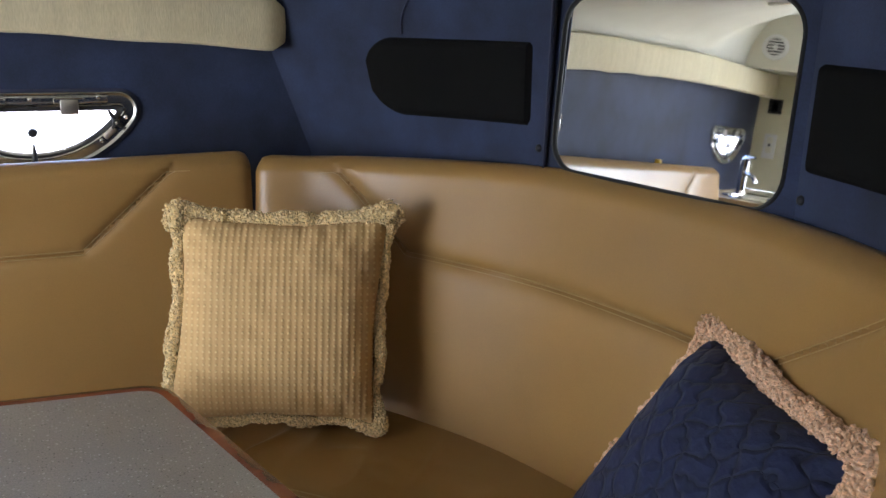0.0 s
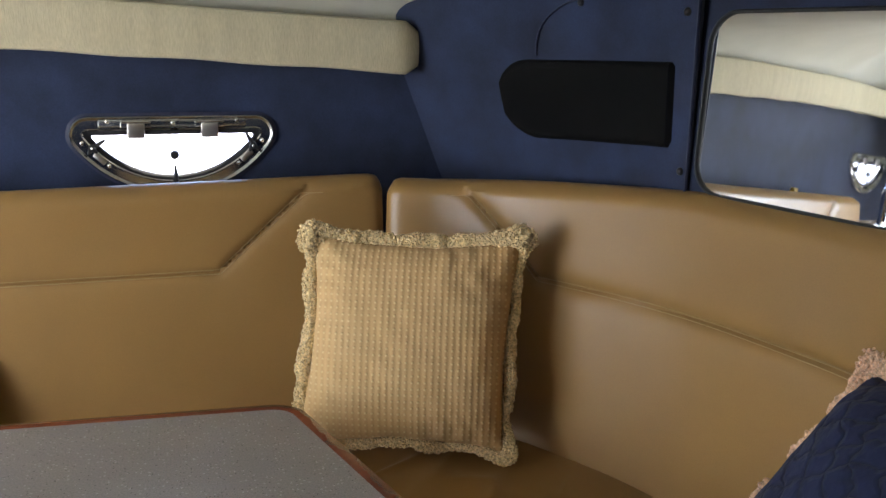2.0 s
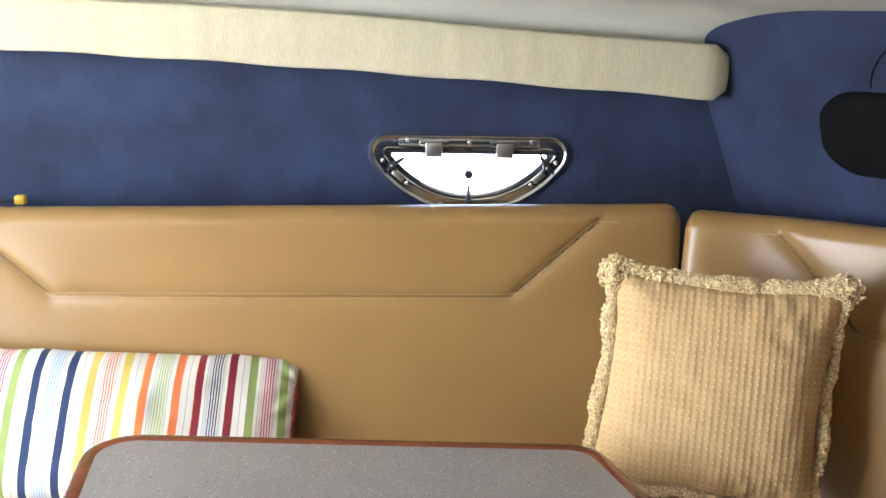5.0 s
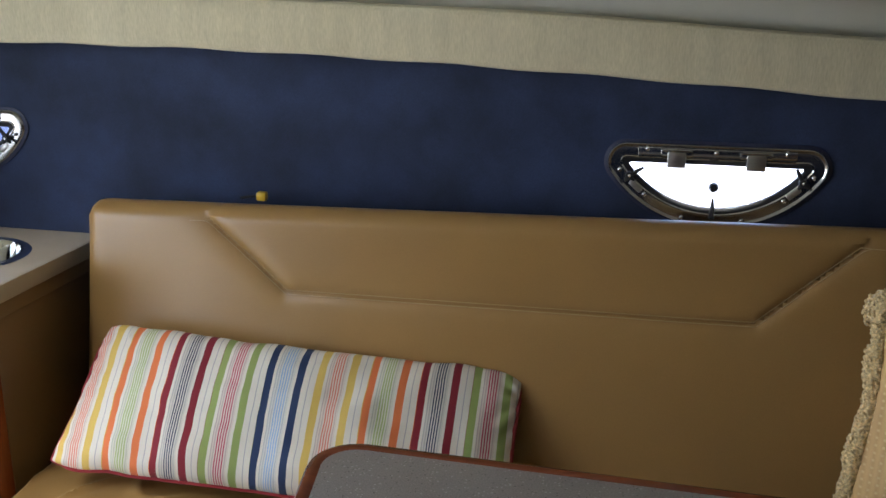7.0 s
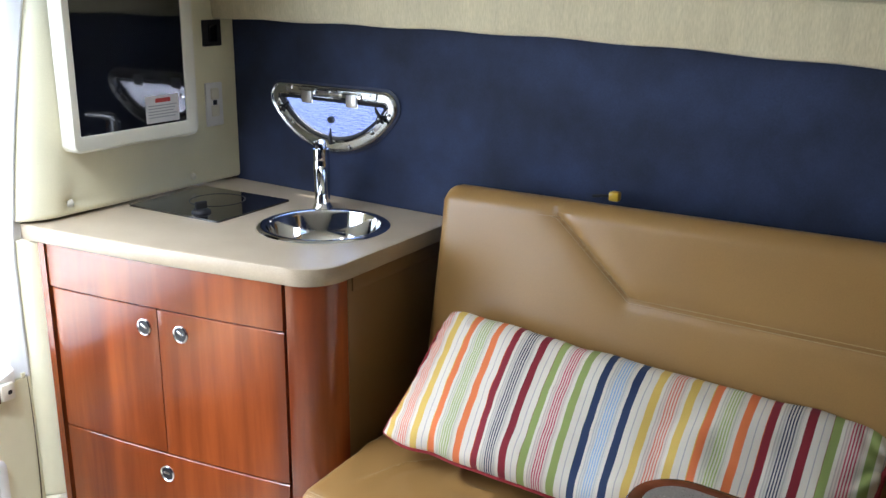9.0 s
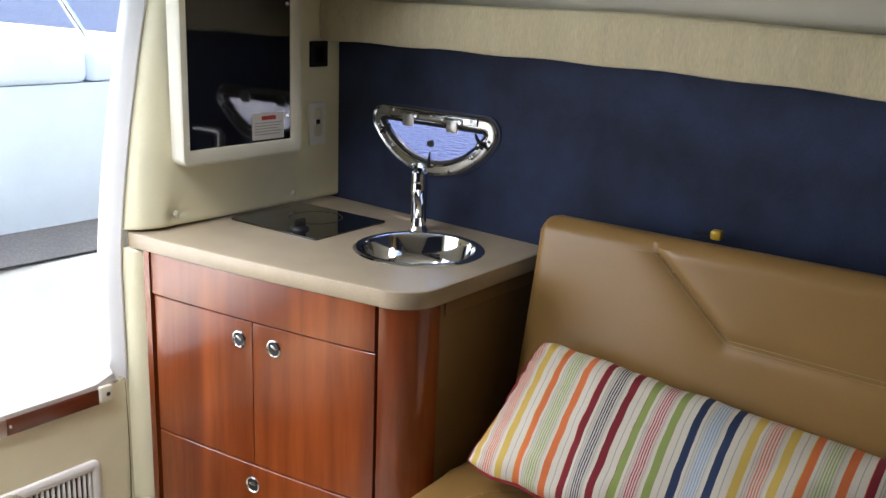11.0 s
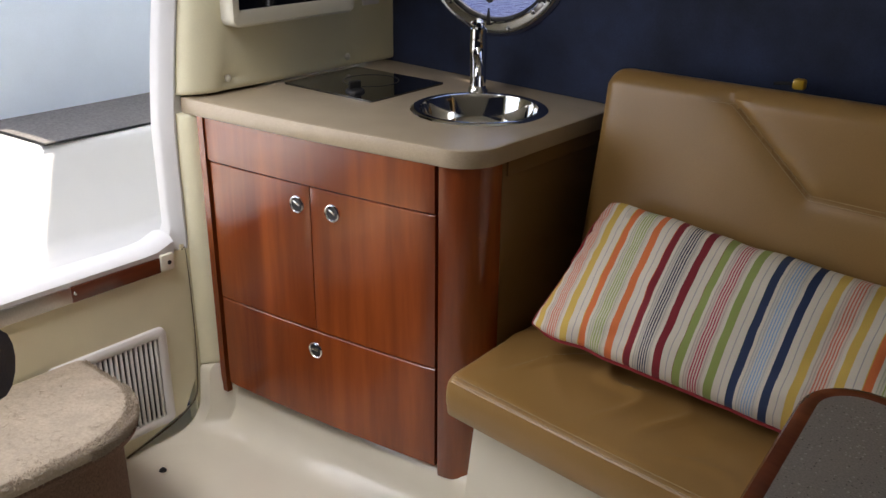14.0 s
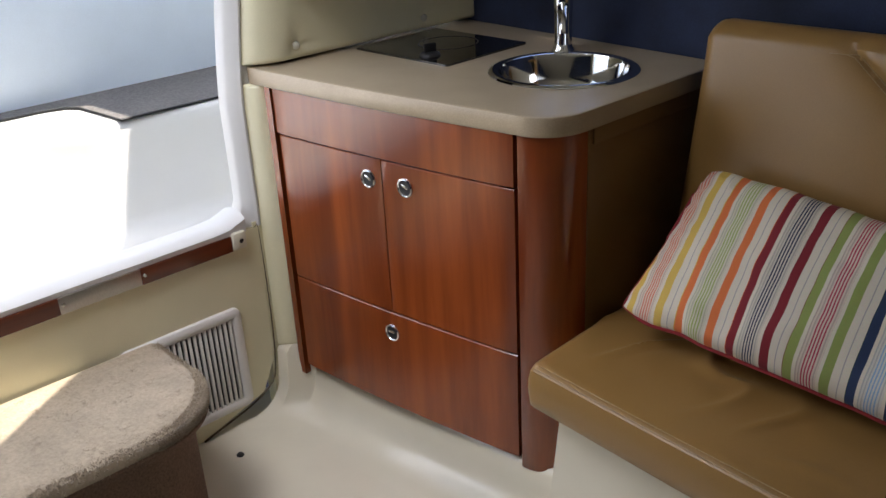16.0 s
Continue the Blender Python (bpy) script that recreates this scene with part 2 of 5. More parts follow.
def plate(loops, depth, m=None, bm=None):
    """A flat plate with holes: closed outlines in u, v, the first the outer one; front at n = 0, back at n = -depth."""
    t = bmesh.new()
    for loop in loops:
        vs = [t.verts.new((u, v, 0)) for u, v in loop]
        for a, b in zip(vs, vs[1:] + vs[:1]):
            t.edges.new((a, b))
    bmesh.ops.triangle_fill(t, use_beauty=True, use_dissolve=False, edges=t.edges[:], normal=(0, 0, 1))
    t.verts.index_update()
    back = {v: None for v in t.verts}
    faces, rim = t.faces[:], [e for e in t.edges if len(e.link_faces) == 1]
    for v in list(back):
        back[v] = t.verts.new((v.co.x, v.co.y, -depth))
    for f in faces:
        t.faces.new([back[v] for v in reversed(f.verts)])
    for e in rim:
        a, b = e.verts
        t.faces.new((a, b, back[b], back[a]))
    if m is not None:
        t.transform(m)
    return merged(bm, t)


def rounded(x0, y0, x1, y1, r, n=8):
    out = []
    for cx, cy, a0 in ((x1 - r, y0 + r, -90), (x1 - r, y1 - r, 0), (x0 + r, y1 - r, 90), (x0 + r, y0 + r, 180)):
        out += [(cx + r * math.cos(radians(a0 + 90 * i / n)), cy + r * math.sin(radians(a0 + 90 * i / n))) for i in range(n + 1)]
    return out


def circle(cx, cy, rx, ry=None, n=32):
    ry = rx if ry is None else ry
    return [(cx + rx * math.cos(2 * math.pi * i / n), cy + ry * math.sin(2 * math.pi * i / n)) for i in range(n)]


def dee(ins, n=40):
    """A portlight's outline moved inwards by ins: flat top, tight corners, a round belly; the top's middle is the origin."""
    big, lift, r = 0.25 - ins, 0.082, max(0.040 - ins, 0.004)
    cx = math.sqrt((big - r) ** 2 - (lift + ins + r) ** 2)
    turn = math.atan2(lift + ins + r, cx)
    out = [(-cx - r * math.cos(a), -ins - r + r * math.sin(a)) for a in np.linspace(-turn, math.pi / 2, 12)]
    out += [(cx + r * math.cos(a), -ins - r + r * math.sin(a)) for a in np.linspace(math.pi / 2, -turn, 12)]
    out += [(big * math.cos(a), lift - big * math.sin(a)) for a in np.linspace(turn, math.pi - turn, n)[1:-1]]
    return out


def loft(rows, closed=False, caps=False, bm=None):
    """A skin over rows of points; closed: each row is a ring."""
    bm = bm or bmesh.new()
    vs = [[bm.verts.new(p) for p in row] for row in rows]
    for a, b in zip(vs, vs[1:]):
        n = len(a)
        for i in range(n if closed else n - 1):
            j = (i + 1) % n
            bm.faces.new((a[i], a[j], b[j], b[i]))
    if caps:
        bm.faces.new(list(reversed(vs[0])))
        bm.faces.new(vs[-1])
    return bm


def tube(pts, r, seg=6, bm=None, closed=False, radii=None):
    pts = [Vector(p) for p in pts]
    rows, side = [], None
    n = len(pts)
    for i, p in enumerate(pts):
        a = pts[(i - 1) % n] if closed or i else p
        b = pts[(i + 1) % n] if closed or i < n - 1 else p
        d = (b - a).normalized()
        if side is None:
            side = d.orthogonal().normalized()
        side = (side - d * side.dot(d)).normalized()
        up = d.cross(side)
        rr = radii[i] if radii else r
        rows.append([p + rr * (math.cos(2 * math.pi * k / seg) * side + math.sin(2 * math.pi * k / seg) * up) for k in range(seg)])
    if closed:
        rows.append(rows[0])
    return loft(rows, True, not closed, bm)


def lathe(profile, seg=32, m=None, bm=None):
    """A turned form from (radius, height) pairs."""
    own = loft([[(r * math.cos(2 * math.pi * k / seg), r * math.sin(2 * math.pi * k / seg), z) for k in range(seg)] for r, z in profile], True)
    bmesh.ops.remove_doubles(own, verts=own.verts[:], dist=1e-5)
    if m is not None:
        own.transform(m)
    return merged(bm, own)


def frame_of(origin, u, v):
    """A pose whose x, y, z run along u, v and u cross v."""
    u, v = Vector(u).normalized(), Vector(v)
    n = u.cross(v).normalized()
    v = n.cross(u)
    m = Matrix((u, v, n)).transposed().to_4x4()
    m.translation = origin
    return m


def resample(pts, n):
    """Evenly spaced points on a smooth curve through the given ones."""
    p = np.array(pts, float)
    k = np.r_[0, np.cumsum(np.linalg.norm(np.diff(p, axis=0), axis=1))]
    fine = np.linspace(0, k[-1], 400)
    ext = np.vstack([2 * p[0] - p[1], p, 2 * p[-1] - p[-2]])
    out = []
    for s in fine:
        i = min(np.searchsorted(k, s, side="right") - 1, len(k) - 2)
        t = (s - k[i]) / (k[i + 1] - k[i])
        a, b, c, d = ext[i], ext[i + 1], ext[i + 2], ext[i + 3]
        out.append(0.5 * (2 * b + (c - a) * t + (2 * a - 5 * b + 4 * c - d) * t**2 + (3 * b - a - 3 * c + d) * t**3))
    out = np.array(out)
    q = np.r_[0, np.cumsum(np.linalg.norm(np.diff(out, axis=0), axis=1))]
    s = np.linspace(0, q[-1], n)
    return np.stack([np.interp(s, q, out[:, j]) for j in range(out.shape[1])], 1), q[-1]


def seg_dist(p, a, b):
    a, b, p = np.array(a), np.array(b), np.array(p)
    t = np.clip(((p - a) @ (b - a)) / ((b - a) @ (b - a)), 0, 1)
    return float(np.linalg.norm(p - a - t * (b - a)))


# ---- the hull side ----
HULL0, HULL1 = 2.755, -0.045


def hull(x):
    return HULL0 + HULL1 * x


WALL = frame_of((0, HULL0, 0), (1, HULL1, 0), (0, 0, 1))
AFT, FORE = -1.64, 1.20
PORTS = [(0.586, 1.184), (-1.266, 1.200)]
wall = plate([[(AFT - 0.06, -0.05), (FORE + 0.12, -0.05), (FORE + 0.12, 1.55), (AFT - 0.06, 1.55)]]
             + [[(u + 1.06 * a, v + 1.06 * b) for a, b in dee(0.016)] for u, v in PORTS], 0.018, WALL)
solid("wall_port_side", wall, NAVY, "navy suede-covered hull side with two portlights", "wall", kind="structure")


def portlight():
    """A stainless portlight: the pose's x runs along the wall, y up, z into the cabin; the origin is the top edge's middle."""
    p = thing("portlight", "polished stainless D-shaped portlight with dark gasket, closed", "portlight", group="portlights in the hull side")

    def band(name, prof, material, label=""):
        rows = [[(a, b, z) for a, b in dee(ins)] for ins, z in prof]
        rows = list(map(list, zip(*rows)))
        rows.append(rows[0])
        return part(name, loft(rows), material, p, label)

    band("frame", [(0.0, 0.0), (0.0, 0.006), (0.0012, 0.0095), (0.0035, 0.0118), (0.006, 0.0112), (0.008, 0.0088), (0.010, 0.0084), (0.022, 0.0088), (0.026, 0.0086), (0.0275, 0.007), (0.0275, -0.014)], STEEL)
    band("lid_rim", [(0.0265, 0.004), (0.0268, 0.0095), (0.0285, 0.0112), (0.0305, 0.0095), (0.0312, 0.004)], CHROME, "thin bright lid rim")
    band("gasket", [(0.0308, 0.0052), (0.0312, 0.0084), (0.036, 0.0076), (0.0405, 0.004), (0.0405, -0.006)], BLACK_RUBBER, "black rubber gasket")
    band("bead", [(0.0, -0.001), (-0.005, 0.0015), (-0.0055, 0.004), (0.0005, 0.0055)], NAVY_TRIM, "dark suede bead round the frame")
    g = part("pane", plate([dee(0.0395)], 0.006, Matrix.Translation((0, 0, 0.002))), GLASS, p, "clear glass pane")
    g.visible_shadow = False
    part("hinge_bar", box((-0.150, -0.024, 0.0095), (0.150, -0.008, 0.0125), 0.0015), STEEL, p)
    for sx in (-1, 1):
        h = box((sx * 0.075 - 0.031, -0.026, 0.010), (sx * 0.075 + 0.031, -0.011, 0.017), 0.003)
        tube([(sx * 0.075 - 0.027, -0.0125, 0.016), (sx * 0.075 + 0.027, -0.0125, 0.016)], 0.0032, 10, h)
        hinge = part("hinge", h, STEEL, p)
        tab = box((sx * 0.075 - 0.018, -0.047, 0.012), (sx * 0.075 + 0.018, -0.016, 0.0195), 0.003)
        part("tongue", tab, STEEL_DULL, hinge, "greyish hinge tongue")
        lat = bmesh.new()
        c = Vector((sx * 0.1645, -0.066, 0.012))
        tips = ((0.027, 0.017), (-0.008, -0.012), (0.010, -0.010)) if sx < 0 else ((-0.014, 0.027), (0.012, -0.010), (-0.008, -0.012))
        for dx, dy in tips:
            tube([c, c + Vector((0.6 * dx, 0.6 * dy, 0.006)), c + Vector((dx, dy, 0.005))], 0.0042, 8, lat, radii=[0.0052, 0.0042, 0.0026])
        lathe([(0.0, 0.011), (0.007, 0.010), (0.008, 0.0), (0.008, -0.008)], 14, Matrix.Translation(c), lat)
        latch = part("latch", lat, BLACK_RUBBER, p, "black plastic dog latch")
        part("pivot_screw", lathe([(0.0, 0.0125), (0.002, 0.012), (0.0032, 0.0105)], 10, Matrix.Translation(c)), CHROME, latch)
        slot = Matrix.Translation((sx * 0.151, -0.089, 0.0)) @ Matrix.Rotation(radians(sx * 42), 4, "Z")
        part("latch_plate", box((-0.015, -0.0058, 0.006), (0.015, 0.0058, 0.0118), 0.003, m=slot), STEEL_DULL, p)
    part("knob", lathe([(0.0, 0.018), (0.007, 0.017), (0.0095, 0.012), (0.0095, 0.006), (0.0, 0.006)], 20,
                       Matrix.Translation((0, -0.084, 0.0))), BLACK_RUBBER, p, "black pull knob")
    part("lower_catch", tube([(0, -0.146, 0.012), (0.0005, -0.126, 0.014), (0.0, -0.106, 0.012)], 0.005, 8, radii=[0.0065, 0.0048, 0.0016]),
         BLACK_RUBBER, p, "black catch at the sill")
    for a, b in ((-0.132, -0.012), (0.0, -0.0155), (0.132, -0.012), (-0.184, -0.056), (0.184, -0.056), (-0.133, -0.104), (0.133, -0.104),
                 (-0.058, -0.148), (0.058, -0.148)):
        part("screw", lathe([(0.0, 0.0150), (0.003, 0.0145), (0.0048, 0.0125), (0.0048, 0.008)], 10, Matrix.Translation((a, b, 0.0))), CHROME, p)
    return p


first_port = portlight()
first_port.matrix_basis = WALL @ Matrix.Translation((*PORTS[0], 0.0)) @ Matrix.Scale(1.06, 4)
second_port = copy_thing(first_port, WALL @ Matrix.Translation((*PORTS[1], 0.0)))
for ob in second_port.children:
    if ob.name.startswith("pane"):
        ob.visible_shadow = False
second_port["label"] = "polished stainless D-shaped portlight behind the galley tap, closed"

# upholstered valance along the top of the hull side


def valance_bottom(x):
    run = (-1.9, -1.64, -1.1, -0.5, 0.0, 0.5, 0.9, 1.14, 1.4)
    rise = (1.364, 1.365, 1.366, 1.360, 1.341, 1.315, 1.289, 1.273, 1.256)
    return float(np.mean([np.interp(x + d, run, rise) for d in (-0.2, -0.1, 0.0, 0.1, 0.2)]))


rows = []
for x in np.linspace(AFT, 1.135, 90):
    lo = valance_bottom(x)
    hi = lo + 0.116 + 0.002 * math.sin(7 * x)
    end = max(0.0, 1 - (1.135 - x) / 0.02)
    e = 0.018 * (1 - math.sqrt(max(0.0, 1 - end**2)))
    y = hull(x)
    f = 0.078 - e
    lo, hi = lo + e + 0.0018 * math.sin(21 * x + 1), hi - e
    r = 0.014
    ring = [(x, y + 0.01, lo + 0.004), (x, y - f + r, lo), (x, y - f + 0.3 * r, lo + 0.3 * r), (x, y - f, lo + r)]
    ring += [(x, y - f - 0.003 * math.sin(math.pi * k / 6), lo + r + (hi - lo - 2 * r) * k / 6) for k in range(1, 6)]
    ring += [(x, y - f, hi - r), (x, y - f + 0.3 * r, hi - 0.3 * r), (x, y - f + r, hi), (x, y + 0.01, hi)]
    rows.append(ring)
valance = thing("padded_valance", "cream corded-cloth padded valance along the hull side", "valance", (-0.25, hull(-0.25), 1.34))
part("pad", loft(rows, True, True), CREAM_CLOTH, valance)
part("lower_hem", tube([Vector(r[2]) + Vector((0, 0.004, 0.001)) for r in rows[1:-2]], 0.0038, 6), CREAM_CLOTH, valance, "cream rolled lower hem")

# ---- forward bulkhead, mirror and speakers ----
PIVOT = Vector((0.609, 0.497, 1.384))
CORNER_LO, CORNER_HI = Vector((1.43, 2.692, 0.43)), Vector((1.05, 2.708, 1.443))
EDGE_LO, EDGE_HI = Vector((1.585, 2.262, 0.43)), Vector((1.594, 2.282, 1.50))


def panel(s, v):
    """A point of the blue corner panel: s from the hull side (0) to the mirror (1), v its height."""
    a = CORNER_LO.lerp(CORNER_HI, (v - 0.43) / 1.013)
    b = EDGE_LO.lerp(EDGE_HI, (v - 0.43) / 1.07)
    p = a.lerp(b, s)
    bow = 0.030 * math.sin(math.pi * s)
    k = 1 - 0.11 * min(1.05, max(0.0, s))
    return PIVOT + (Vector((p.x + bow, p.y + bow, v)) - PIVOT) * k


front = [[panel(s, v) for v in np.linspace(0.43, 1.62, 40)] for s in np.linspace(-0.12, 1.05, 40)]
back = [[p + Vector((0.05, 0.05, 0)) for p in row] for row in front]
bm = loft([f + list(reversed(b)) for f, b in zip(front, back)], True, True)
solid("wall_bow_corner", bm, NAVY, "navy suede corner panel between hull side and mirror", "wall", kind="structure")

MU = Vector((0.238, -0.969, 0)).normalized()
MIRROR_AT = frame_of((1.507, 2.006, 1.092), MU, (0.068, 0.016, 1))
MW, MH = 0.448, 0.304
surround = plate([[(-0.065, -0.62), (MW + 0.041, -0.62), (MW + 0.041, 0.50), (-0.065, 0.50)],
                  rounded(-0.036, -0.008, MW + 0.016, MH + 0.012, 0.060)], 0.03, MIRROR_AT)
solid("wall_bow", surround, NAVY, "navy suede bow bulkhead round the mirror", "wall", kind="structure")
mirror = thing("mirror", "frameless mirror with rounded corners set in a navy padded surround", "mirror", (1.68, 1.95, 1.07))
part("pane", plate([rounded(-0.034, -0.006, MW + 0.014, MH + 0.010, 0.058)], 0.005, MIRROR_AT @ Matrix.Translation((0, 0, -0.003))), MIRROR, mirror)
lip = []
for a, n in ((0.006, 0.0), (0.005, 0.002), (0.003, 0.0035), (0.0005, 0.003), (-0.001, 0.001), (-0.001, -0.004)):
    lip.append([MIRROR_AT @ Vector((u, v, n)) for u, v in rounded(-0.033 - a, -0.005 - a, MW + 0.013 + a, MH + 0.009 + a, 0.057 + a)])
lip = list(map(list, zip(*lip)))
lip.append(lip[0])
part("padded_rim", loft(lip), BLACK_RUBBER, mirror, "narrow black rim")

# bulkhead on the far side of the mirror
R0 = MIRROR_AT @ Vector((MW + 0.041, 0, 0))


def far_panel(s, v):
    p = Vector((R0.x, R0.y, 0)) + Vector((-0.10 * s - 0.30 * s * s, -0.95 * s, 0))
    return Vector((p.x + 0.03 * (v - 1.07), p.y, v))


rows = [[far_panel(s, v) for v in np.linspace(0.43, 1.62, 30)] for s in np.linspace(0, 1.2, 30)]
rows = [f + [p + Vector((0.05, 0, 0)) for p in reversed(f)] for f in rows]
solid("wall_bow_far", loft(rows, True, True), NAVY, "navy suede panel beyond the mirror", "wall", kind="structure")


def speaker_shape(fun, s0, s1, v0, v1, flip, name_label):
    sp = thing("speaker_panel", name_label, "speaker", fun((s0 + s1) / 2, v0), group="speakers in the bow bulkhead")
    rows = []
    width = (fun(s1, (v0 + v1) / 2) - fun(s0, (v0 + v1) / 2)).length
    hgt = v1 - v0
    n_u = 40
    for i in range(n_u + 1):
        k = i / n_u
        x = k * width
        xx = width - x if flip else x
        h = hgt / 2 if xx > hgt / 2 else math.sqrt(max(0.0, (hgt / 2) ** 2 - (hgt / 2 - xx) ** 2))
        far = width - xx
        if far < 0.012:
            h -= 0.012 - math.sqrt(max(0.0, 0.012**2 - (0.012 - far) ** 2))
        h = max(h, 0.002)
        row = []
        for j in range(25):
            t = -1 + 2 * j / 24
            p = fun(s0 + (s1 - s0) * k, (v0 + v1) / 2 + t * h)
            q = fun(s0 + (s1 - s0) * k + 0.01, (v0 + v1) / 2 + t * h) - p
            nrm = q.cross(Vector((0, 0, 1))).normalized()
            if nrm.x > 0:
                nrm = -nrm
            edge = min(1.0, (1 - abs(t)) * h / 0.02, xx / 0.02, far / 0.02)
            row.append(p + nrm * (-0.004 + 0.016 * math.sqrt(max(0.0, edge * (2 - edge)))))
        rows.append(row)
    part("grille_cloth", loft(rows), BLACK_CLOTH, sp)
    edge = [r[0] for r in rows] + rows[-1][1:] + [r[-1] for r in reversed(rows[:-1])] + rows[0][-2:0:-1]
    part("edge_welt", tube([p - nrm * 0.001 for p in edge], 0.0035, 6, closed=True), NAVY_TRIM, sp, "navy welt round the grille")
    return sp


speaker_shape(panel, 0.335, 0.985, 1.130, 1.312, False, "black cloth speaker panel with a round end in the navy bulkhead")
speaker_shape(far_panel, 0.012, 0.45, 1.155, 1.315, True, "black cloth speaker panel beyond the mirror")


def snap(name, p, n, material, label, r=0.008):
    m = frame_of(p, Vector(n).orthogonal(), Vector(n).cross(Vector(n).orthogonal()))
    if (m.to_3x3() @ Vector((0, 0, 1))).dot(Vector(n)) < 0:
        m = m @ Matrix.Rotation(math.pi, 4, "X")
    return solid(name, lathe([(0.0, 0.006), (0.4 * r, 0.0055), (0.85 * r, 0.003), (r, 0.0), (r, -0.003)], 14, m), material, label, "snap button",
                 group="snap buttons")


PN = Vector((-0.75, -0.62, 0))
for s, v in ((1.01, 1.410), (0.67, 1.432), (1.02, 1.085)):
    snap("snap_button", panel(s, v), PN, BLACK_RUBBER, "black snap button on the navy bulkhead panel")
snap("snap_button", far_panel(0.012, 1.115), (-1, 0, 0), BLACK_RUBBER, "black snap button beside the mirror")
# piping along the panel's seams
arc = [panel(0.50 + 0.10 * (1 - math.cos(a)) * 2.2, 1.318 + 0.125 * math.sin(a)) + PN * 0.003 for a in np.linspace(0, math.pi / 2, 16)]
solid("seam_piping", tube(arc + [panel(1.0, 1.447) + PN * 0.003], 0.0022, 6), NAVY_TRIM, "navy seam piping curving over the speaker panel", "piping")
solid("seam_piping", tube([panel(1.045, v) + PN * 0.004 for v in np.linspace(1.03, 1.46, 12)], 0.003, 6), NAVY_TRIM,
      "navy seam piping beside the mirror surround", "piping")

# ---- ceiling ----
CABIN_FAR = -0.15
rows = []
for x in np.linspace(-1.72, 2.0, 70):
    xs = min(x, 1.135)
    lo = valance_bottom(xs) + 0.112
    rise = min(1.0, max(0.0, (1.25 - x) / 2.9))
    crown = lo + 0.080 + (1.82 - 1.466) * rise * rise * (3 - 2 * rise)
    row = []
    y1 = hull(x) - 0.02
    for k in np.linspace(0, 1, 90) ** 1.4:
        y = y1 + (CABIN_FAR - y1) * k
        a, c = min(1.0, k / 0.42), min(1.0, (y1 - y) / 0.19)
        steep = min(1.0, max(0.0, (-0.75 - x) / 0.5))
        cove = (0.080 + 0.20 * steep) * math.sqrt(max(0.0, 1 - (1 - c) ** 2))
        row.append((x, y, lo + cove + (crown - lo - 0.080 - 0.20 * steep) * math.sin(a * math.pi / 2)))
    rows.append(row)
bm = bmesh.new()
grid = [[bm.verts.new(p) for p in row] for row in rows]
for a, b in zip(grid, grid[1:]):
    for i in range(len(a) - 1):
        mid = (a[i].co + b[i + 1].co) / 2
        if -1.69 < mid.x < -1.06 and 0.78 < mid.y < 2.12:
            continue
        bm.faces.new((a[i], a[i + 1], b[i + 1], b[i]))
for v in list(bm.verts):
    if not v.link_faces:
        bm.verts.remove(v)
ceiling = solid("ceiling", bm, HEADLINER, "cream vinyl headliner curving down to the valance", "ceiling", kind="structure")
thick = ceiling.modifiers.new("thickness", "SOLIDIFY")
thick.thickness, thick.offset = 0.04, 1.0

# unseen plate added overhead; its slanted hole trims the sunlight on the step
solid("unseen_hatch_plate", plate([[(-1.80, 0.68), (-0.95, 0.68), (-0.95, 2.24), (-1.80, 2.24)],
                                   [(-1.508, 0.84), (-1.14, 0.84), (-1.14, 1.50), (-1.40, 1.88), (-1.49, 2.02), (-1.508, 2.06)]], 0.03, Matrix.Translation((0, 0, 1.985))),
      GELCOAT, "unseen white hatch plate, its hole cut to shape the sun on the step", "hatch", kind="structure", smooth=False)
solid("wall_far_side", box((-1.72, CABIN_FAR - 0.06, -0.1), (2.2, CABIN_FAR, 2.0)), NAVY, "plain navy cabin side behind the camera", "wall",
      kind="structure")
solid("wall_bow_end", box((1.95, CABIN_FAR, -0.1), (2.02, 2.66, 1.62)), NAVY, "plain navy bow end wall", "wall", kind="structure")

slot = thing("ceiling_vent", "slim oblong vent let into the cream headliner", "vent", (0.05, 2.17, 1.60))
VS = frame_of((0.05, 2.17, 1.603), (0, 1, -0.16), (1, 0, 0))
part("frame", plate([rounded(-0.062, -0.013, 0.062, 0.013, 0.012), rounded(-0.055, -0.006, 0.055, 0.006, 0.0055)], 0.012, VS), CREAM_PLASTIC, slot, smooth=False)
part("well", plate([rounded(-0.056, -0.007, 0.056, 0.007, 0.006)], 0.004, VS @ Matrix.Translation((0, 0, -0.006))), BLACK_RUBBER, slot, "dark slot", smooth=False)

# ---- floor ----
solid("floor", box((-1.80, CABIN_FAR, -0.08), (2.0, 2.72, -0.015)), SOLE, "glossy cream moulded cabin sole", "floor", kind="structure")
# moulded ledge under the galley cabinet, coved into the sole
rows = []
for x in np.linspace(-1.70, -0.80, 24):
    y0 = 2.20 + 0.10 * (x + 1.64)
    up = 0.055 if x < -1.645 else 0.0
    y0 -= up
    row = [(x, 2.7, 0.115 + up), (x, y0, 0.115 + up), (x, y0 - 0.010, 0.112 + up), (x, y0 - 0.022, 0.098 + up)]
    for a in np.linspace(0, math.pi / 2, 8):
        row.append((x, y0 - 0.030 - 0.085 * (1 - math.cos(a)), 0.070 - 0.083 * math.sin(a)))
    row += [(x, y0 - 0.16, -0.0145), (x, 2.7, -0.03)]
    rows.append(row)
solid("galley_plinth", loft(rows, True, True), SOLE, "cream moulded plinth coved into the sole under the galley", "plinth", kind="structure")
